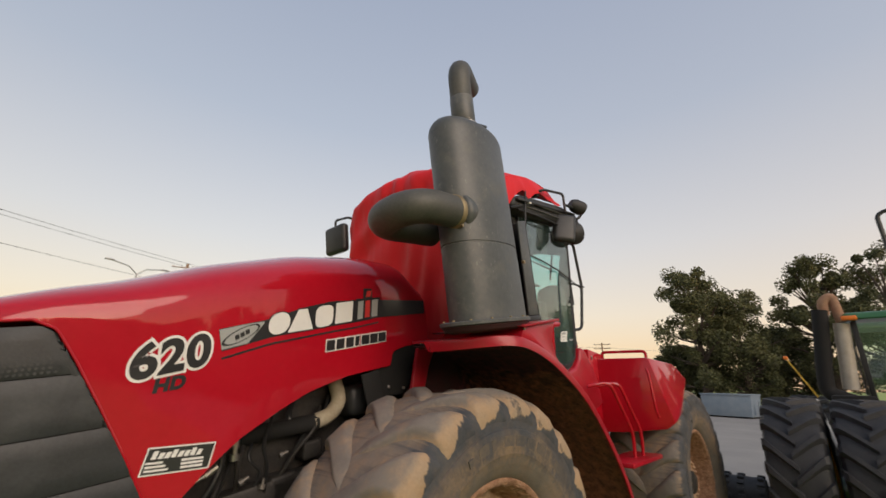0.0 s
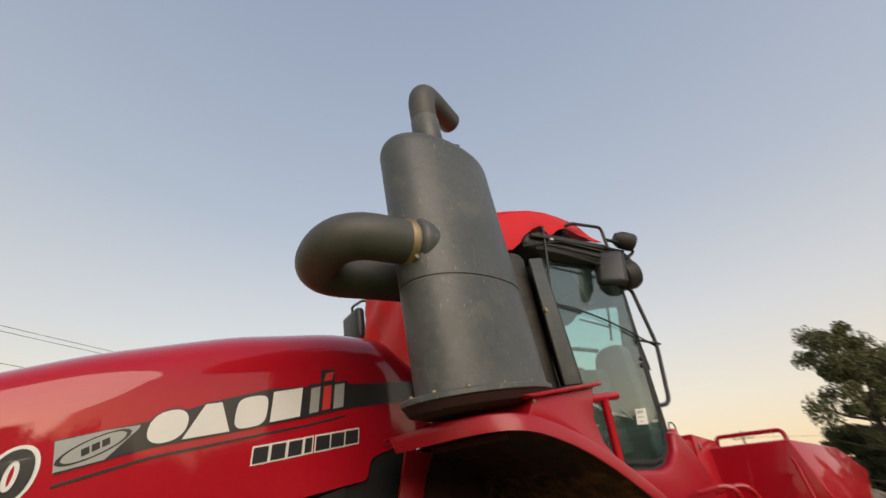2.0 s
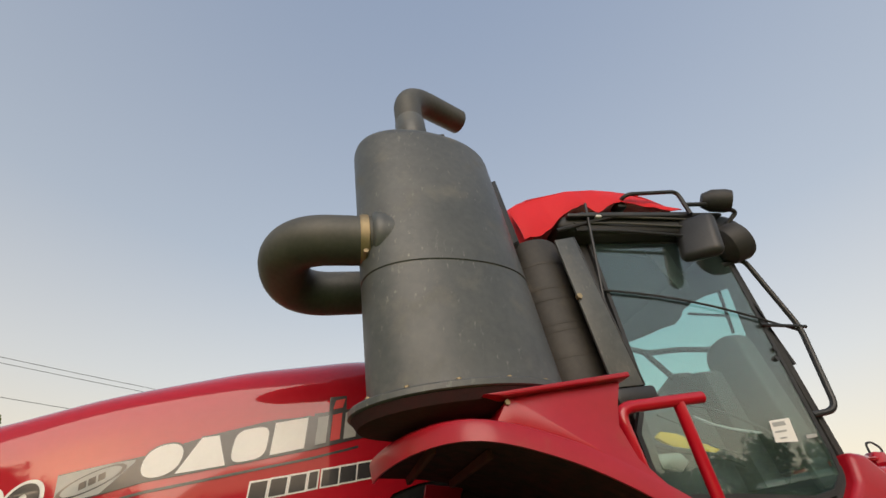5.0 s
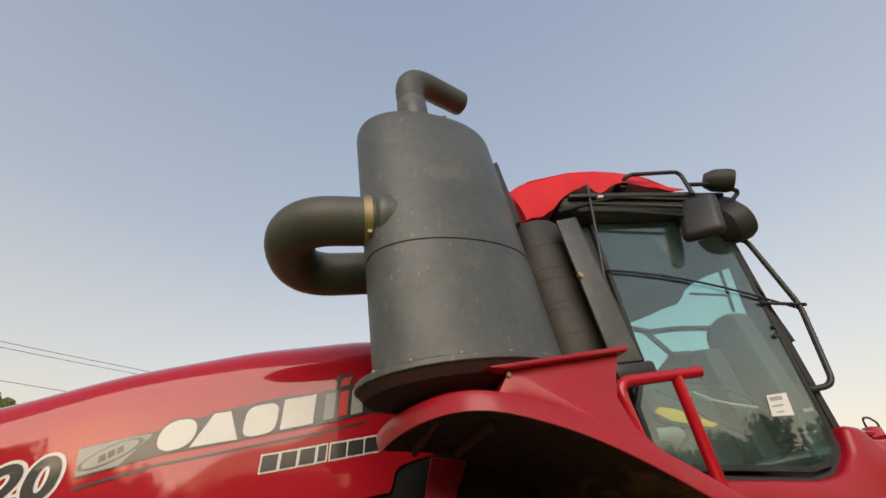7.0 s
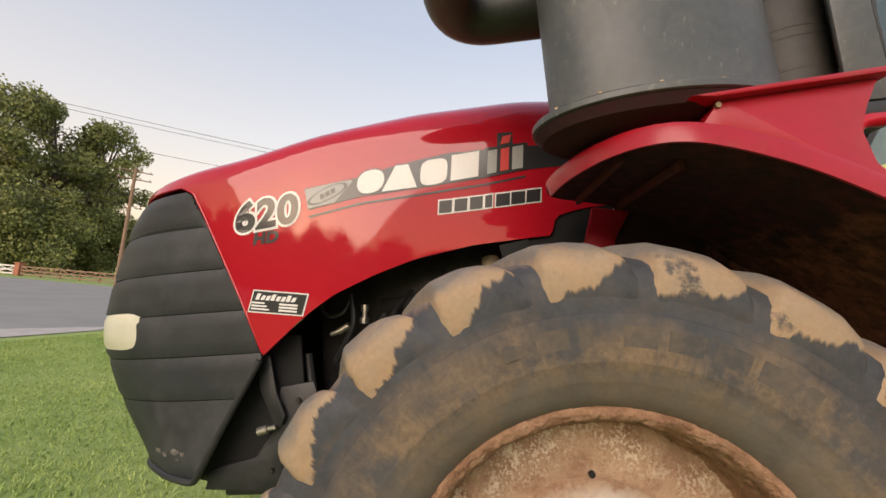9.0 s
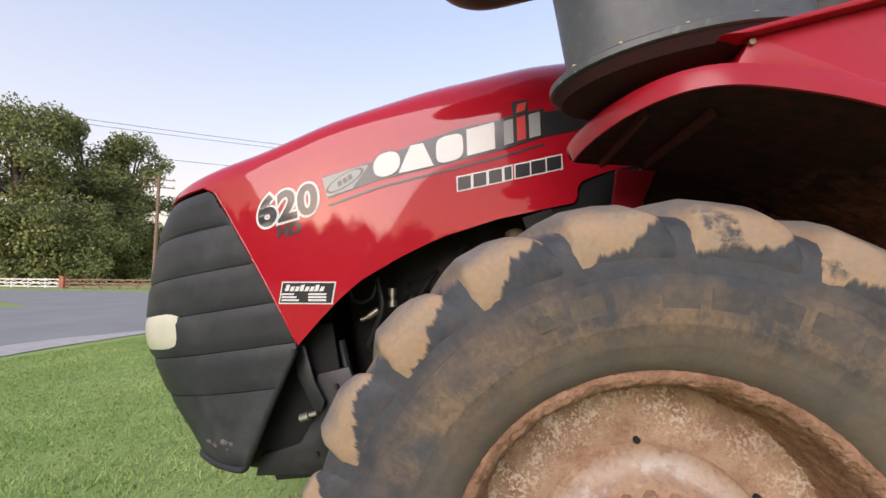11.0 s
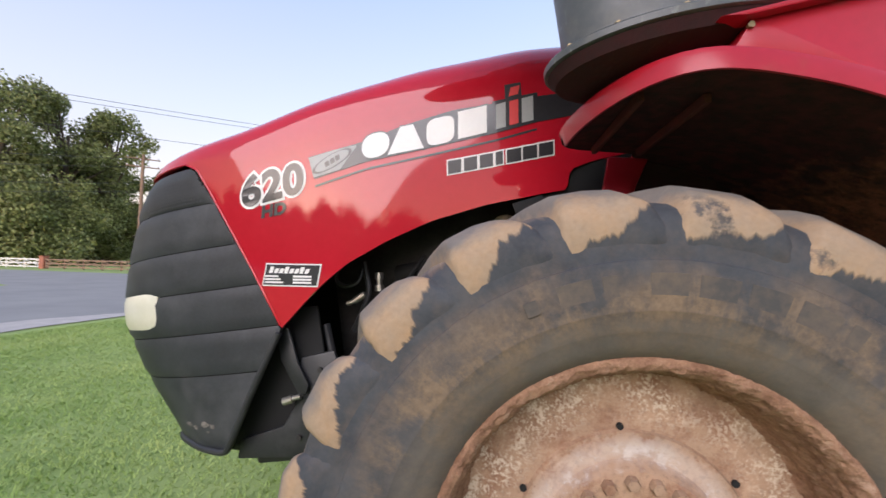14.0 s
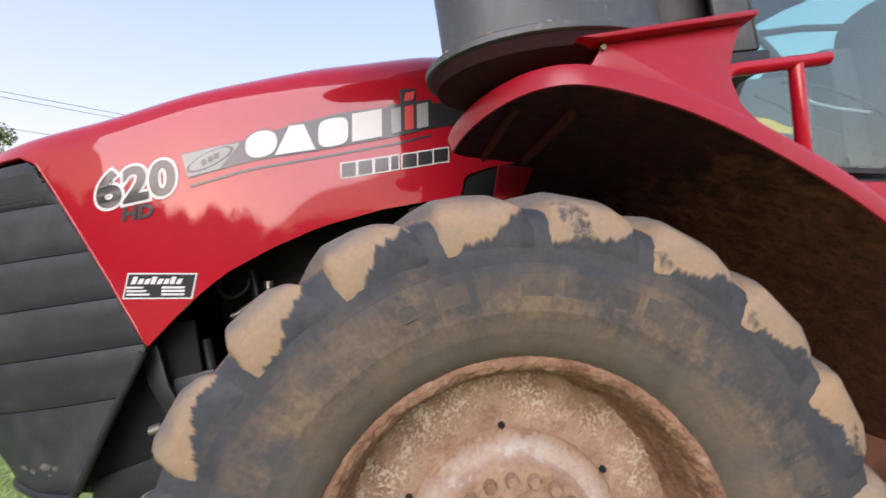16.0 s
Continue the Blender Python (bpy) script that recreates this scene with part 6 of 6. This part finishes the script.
# ---- mown grass near the tractor ----
def grass(x0, x1, y0, y1, count, seed):
    g = np.random.default_rng(seed)
    x, y = g.uniform(x0, x1, count), g.uniform(y0, y1, count)
    tuft = np.sin(x * 1.7 + 2 * np.sin(y * 0.9)) * np.sin(y * 1.3 + 1.5 * np.sin(x * 0.7))
    h = g.uniform(0.02, 0.048, count) * (1 + 0.25 * tuft)
    a = g.uniform(0, 2 * np.pi, count)
    w = g.uniform(0.004, 0.009, count)
    lean = g.normal(0, 0.03, (count, 2))
    zero = np.zeros(count)
    v = np.stack([np.stack([x - w * np.cos(a), y - w * np.sin(a), zero - 0.005], 1), np.stack([x + w * np.cos(a), y + w * np.sin(a), zero - 0.005], 1), np.stack([x + lean[:, 0], y + lean[:, 1], h], 1)], 1).reshape(-1, 3)
    me = bpy.data.meshes.new("lawn_grass")
    me.from_pydata(v.tolist(), [], np.arange(3 * count).reshape(-1, 3).tolist())
    me.materials.append(BLADE)
    return me


lawn = new("lawn_grass", grass(-10.6, 3.5, -3.6, 9.5, 260000, 3))
tagged(lawn, "short mown green grass on the lawn", "grass", kind="stuff")


# ---- fence beyond the road ----
def fence_panel(x, material, label):
    """A three metre crossbuck panel."""
    root = thing("fence_panel", (x, 39.5, 0), label, "fence panel", "fence beyond the road")
    for dx in (0.0, 2.4):
        part("post", box((x + dx - 0.06, 39.44, 0), (x + dx + 0.06, 39.56, 1.2), 0.01), material, root)
    for z in (0.22, 0.62, 1.05):
        part("board", box((x, 39.40, z - 0.07), (x + 2.4, 39.44, z + 0.07)), material, root)
    for s in (1, -1):
        part("brace", prism([(x, 0.62 - s * 0.40), (x + 2.4, 0.62 + s * 0.40), (x + 2.4, 0.70 + s * 0.40), (x, 0.70 - s * 0.40)], 39.37, 39.395), material, root)
    return root


white_panel = fence_panel(-64.0, FENCE_WHITE, "white wooden crossbuck fence panel along the lawn")
grey_panel = fence_panel(-51.4, POLE_WOOD, "weathered grey wooden fence panel along the lawn")
for k in range(1, 12):
    copy_thing(white_panel, pose(-64.0 + 2.42 * (k if k < 5 else 4 - k) - (0.6 if k >= 5 else 0), 39.5, 0))
for k in range(1, 13):
    copy_thing(grey_panel, pose(-51.4 + 2.42 * k, 39.5, 0))


def pier(x):
    root = thing("brick_pier", (x, 39.5, 0), "square red brick fence pier with a flat cap", "pier", "brick piers")
    part("shaft", box((x - 0.3, 39.2, 0), (x + 0.3, 39.8, 1.35), 0.01), BRICK_RED, root)
    part("cap", box((x - 0.36, 39.14, 1.35), (x + 0.36, 39.86, 1.47), 0.02), BRICK_RED, root)
    return root


first_pier = pier(-51.75)
copy_thing(first_pier, pose(-64.35, 39.5, 0))


# ---- poles, wires, lamps ----
def utility_pole(x, y, h, turn, arms=(0.4, 1.2)):
    root = thing("utility_pole", (x, y, 0), "tall brown wooden utility pole with crossarms", "pole")
    part("shaft", rod([(x, y, 0), (x, y, h)], 0.16, 12, radii=[0.19, 0.13]), POLE_WOOD, root)
    c, s = math.cos(radians(turn)), math.sin(radians(turn))
    for d in arms:
        a = part("crossarm", rod([(x - 1.4 * c, y - 1.4 * s, h - d), (x + 1.4 * c, y + 1.4 * s, h - d)], 0.06, 8), POLE_WOOD, root)
        for k in (-1.25, -0.5, 0.5, 1.25):
            part("insulator", rod([(x + k * c, y + k * s, h - d + 0.05), (x + k * c, y + k * s, h - d + 0.22)], 0.05, 8), GALV, a)
    return root


utility_pole(-35.3, 34.9, 11.8, 40)
utility_pole(9.7, 47.2, 13.6, -30)
utility_pole(72.0, 29.0, 9.4, 100, (0.3, 1.0))


def wire(a, b, sag, r=0.016):
    a, b = Vector(a), Vector(b)
    pts = [a.lerp(b, k / 24) - Vector((0, 0, 4 * sag * (k / 24) * (1 - k / 24))) for k in range(25)]
    return tagged(part("overhead_wire", rod(pts, r, 5), BLACK), "thin black overhead power wire between poles", "wire", "overhead wires")


for k, off, za, zb, sag in ((-0.5, 0.0, 13.40, 13.2, 1.3), (1.25, 1.2, 13.40, 13.2, 1.45), (0.1, 0.3, 11.2, 10.9, 1.0)):
    wire((9.7 + 0.866 * k, 47.2 - 0.5 * k, za), (-56 + off, 4.1 - off, zb), sag)
for z0, z1 in ((11.4, 9.6), (10.6, 8.2), (9.0, 6.6), (8.2, 5.6)):
    wire((-35.3, 34.9, z0), (-66, 14, z1), 0.5, 0.02)
wire((72, 29, 8.6), (20, 58, 9.0), 0.8)
wire((72, 29, 8.6), (110, -10, 9.0), 0.8)


def street_lamp(x, y, h, turn):
    root = thing("street_lamp", (x, y, 0), "twin-armed grey steel street lamp", "street lamp")
    part("pole", rod([(x, y, 0), (x, y, h)], 0.1, 12, radii=[0.12, 0.07]), GALV, root)
    c, s = math.cos(radians(turn)), math.sin(radians(turn))
    for k in (-1, 1):
        arm = part("arm", rod([(x, y, h - 0.1), (x + k * 0.7 * c, y + k * 0.7 * s, h + 0.5), (x + k * 2.0 * c, y + k * 2.0 * s, h + 0.75)], 0.05, 8), GALV, root)
        bm = box((-0.35, -0.13, -0.07), (0.35, 0.13, 0.07), 0.05, 2)
        bmesh.ops.transform(bm, matrix=pose(x + k * 2.2 * c, y + k * 2.2 * s, h + 0.76, 0, 0, turn), verts=bm.verts)
        part("lamp_head", bm, GALV, arm)
    return root


street_lamp(4.9, 43.0, 10.9, 10)


# ---- blue-grey steel bin on the lot ----
def steel_bin(x, y, turn):
    root = thing("steel_bin", (x, y, 0), "blue-grey ribbed steel waste bin on the lot", "dumpster")
    m = pose(x, y, 0, 0, 0, turn)
    part("body", prism([(-1.5, 0.12), (1.5, 0.12), (1.65, 1.55), (-1.65, 1.55)], -1.0, 1.0, 0.02), BIN_BLUE, root, m=m)
    part("rim", box((-1.70, -1.06, 1.55), (1.70, 1.06, 1.66), 0.02), BIN_BLUE, root, m=m)
    for k in range(6):
        xx = -1.3 + 0.52 * k
        part("rib", box((xx - 0.05, -1.05, 0.15), (xx + 0.05, -1.0, 1.55), 0.01), BIN_BLUE, root, m=m)
    for k in (-0.5, 0.5):
        part("rib", box((-1.63, k - 0.05, 0.25), (-1.53, k + 0.05, 1.55), 0.01), BIN_BLUE, root, m=m)
    part("skid", box((-1.5, -0.9, 0.0), (1.5, 0.9, 0.12)), GAP, root, m=m)
    return root


steel_bin(36.6, 5.1, 82)


# ---- the green tractor parked beside ----
def slim_tyre():
    prof = [(0.54, 0.06), (0.58, 0.01), (0.70, -0.02), (0.84, -0.01), (0.90, 0.02), (0.92, 0.08), (0.925, 0.265)]
    prof = prof + [(r, 0.53 - y) for r, y in prof[-2::-1]]
    return lathe(prof + [(0.60, 0.46), (0.60, 0.07)], 72, 'y', closed=True)


def slim_lug(side):
    bm = bmesh.new()
    rows = []
    for y, rb, rt, a, w in ((0.285, 0.915, 0.970, 0.0, 0.03), (0.19, 0.915, 0.972, 0.09, 0.032), (0.09, 0.91, 0.972, 0.19, 0.036), (0.02, 0.90, 0.965, 0.26, 0.044), (-0.012, 0.87, 0.93, 0.28, 0.05), (-0.022, 0.82, 0.86, 0.285, 0.04)):
        rows.append([bm.verts.new((r * math.cos(math.pi / 2 - a + d / r), y if side < 0 else 0.53 - y, r * math.sin(math.pi / 2 - a + d / r))) for d, r in ((-w * 1.4, rb), (-w * 0.8, rt), (w * 0.8, rt), (w * 1.4, rb))])
    grid_faces(bm, rows)
    bm.faces.new(rows[0])
    bm.faces.new(rows[-1])
    bmesh.ops.recalc_face_normals(bm, faces=bm.faces)
    return bm


SLIM_ME = to_mesh("tyre", slim_tyre(), RUBBER_CLEAN)
SLIM_LUG = {s: to_mesh("tread_lug", slim_lug(s), RUBBER_CLEAN, 30) for s in (-1, 1)}
DISC_ME = to_mesh("rim", lathe([(0.56, 0.03), (0.54, 0.0), (0.52, 0.04), (0.50, 0.2), (0.20, 0.24), (0.12, 0.2), (0.0005, 0.2)], 48, 'y', caps=False), YELLOW)
green = thing("green_tractor", (7.5, -3.4, 0), "green tractor with dual black tyres and a rusty exhaust", "tractor")
GB = green.matrix_world.inverted()
for x, y in ((5.0, -1.16), (5.0, -1.80), (5.0, -5.64), (5.0, -5.0), (8.6, -1.16), (8.6, -1.80), (8.6, -5.64), (8.6, -5.0)):
    t = child("tyre", SLIM_ME, green, GB @ pose(x, y, 0.96))
    t["label"] = "black dual tractor tyre with deep chevron tread"
    for k in range(22):
        for s in (-1, 1):
            child("tread_lug", SLIM_LUG[s], t, pose(0, 0, 0, 0, 360 / 22 * (k + (0.5 if s > 0 else 0)), 0))
    child("rim", DISC_ME, green, GB @ pose(x, y, 0.96))["label"] = "yellow wheel disc"
part("front_axle", rod([(5.0, -5.6, 0.96), (5.0, -1.2, 0.96)], 0.13, 14), GREEN, green)
part("rear_axle", rod([(8.6, -5.6, 0.96), (8.6, -1.2, 0.96)], 0.15, 14), GREEN, green)
part("chassis", box((4.6, -3.75, 0.75), (9.0, -3.05, 1.35), 0.06), GREEN, green)
part("hood", prism([(4.2, 1.30), (4.15, 1.95), (4.5, 2.12), (7.2, 2.25), (7.2, 1.30)], -3.85, -2.95, 0.08, seg=3), GREEN, green, "green engine hood")
part("exhaust_pipe", rod(rounded([(6.9, -1.55, 1.85), (7.0, -1.22, 1.98), (7.0, -1.24, 2.25), (7.0, -1.38, 3.25)], 0.12), 0.105, 18), GAP, green, "slanting black exhaust pipe")
part("shield", rod([(7.05, -1.50, 2.04), (7.05, -1.59, 3.03)], 0.10, 20), STEEL_SHIELD, green, "pale steel muffler shield")
part("rusty_outlet", rod(rounded([(7.02, -1.42, 3.18), (7.02, -1.44, 3.40), (7.05, -1.56, 3.48), (7.05, -1.60, 3.05)], 0.09), 0.07, 16), RUSTY_PIPE, green, "rusty curved exhaust outlet")
part("exhaust_base", box((6.7, -1.75, 1.86), (7.3, -1.25, 1.96), 0.04), GAP, green)
part("cab_frame", prism([(7.3, 1.4), (7.15, 2.04), (7.05, 3.02), (8.9, 3.05), (8.9, 1.4)], -1.76, -1.70, 0.01), CAB_GLASS, green, "green tinted cab side glass", 0)
part("front_glass", prism([(7.12, 2.04), (7.13, 2.04), (7.06, 3.02), (7.05, 3.02)], -4.9, -1.76), CAB_GLASS, green, "green tinted front glass", 0)
for y in (-1.72, -4.95):
    part("front_pillar", prism([(7.10, 1.6), (7.18, 1.6), (7.10, 3.05), (7.02, 3.05)], y - 0.04, y + 0.03, 0.01), BLACK, green)
    part("rear_pillar", prism([(8.85, 1.6), (8.95, 1.6), (8.95, 3.05), (8.85, 3.05)], y - 0.04, y + 0.03, 0.01), BLACK, green)
part("cab_roof", prism([(6.85, 3.06), (6.95, 3.18), (8.9, 3.24), (9.1, 3.06)], -5.05, -1.62, 0.05, seg=3), GREEN, green, "green cab roof")
part("amber_lamp", box((6.82, -1.78, 3.05), (6.90, -1.60, 3.12), 0.015), ORANGE, green, "amber marker lamp")
part("cab_base", box((7.1, -4.9, 1.3), (8.9, -1.75, 1.62), 0.04), GREEN, green)
part("cab_seat", prism([(7.9, 1.6), (8.4, 1.6), (8.45, 2.5), (8.3, 2.5), (8.2, 1.9), (7.9, 1.85)], -3.6, -3.0, 0.05), DARK_TRIM, green)
part("handrail", rod(rounded([(6.9, -1.92, 2.28), (6.9, -1.90, 1.85), (6.95, -1.74, 1.7)], 0.08), 0.02, 8), GREEN, green)
bar_post = part("marker_arm", rod([(6.95, -1.10, 1.92), (6.95, -0.82, 2.50)], 0.009, 8), YELLOW, green, "thin yellow marker arm")
part("marker_lamp", box((6.92, -0.845, 2.49), (6.98, -0.785, 2.55), 0.015), ORANGE, bar_post)
part("drop_rod", rod([(6.2, -1.10, 1.9), (6.0, -1.25, 1.05)], 0.018, 8), GALV, green)
part("antenna_bracket", rod(rounded([(7.0, -2.35, 3.2), (7.0, -2.34, 4.66), (7.0, -2.46, 4.72), (7.0, -2.60, 4.70)], 0.08), 0.03, 8), BLACK, green)

# ---- small lugged wheel lying by the lot ----
small = thing("implement_wheel", (8.0, 0.3, 0), "small black lugged implement wheel on the lot", "wheel")
part("tyre", lathe([(0.16, -0.02), (0.22, -0.06), (0.24, 0.0), (0.24, 0.55), (0.22, 0.61), (0.16, 0.57)], 40, 'y', closed=True), RUBBER_CLEAN, small, m=pose(8.0, 0.0, 0.26))
for k in range(14):
    a = 2 * math.pi * k / 14
    for yy in (0.0, 0.30, 0.52):
        bm = box((-0.03, -0.05, 0.0), (0.03, 0.05, 0.05), 0.008)
        part("tread_block", bm, RUBBER_CLEAN, small, m=pose(8.0, yy, 0.26) @ Matrix.Rotation(a, 4, 'Y') @ Matrix.Translation((0, 0, 0.235)))
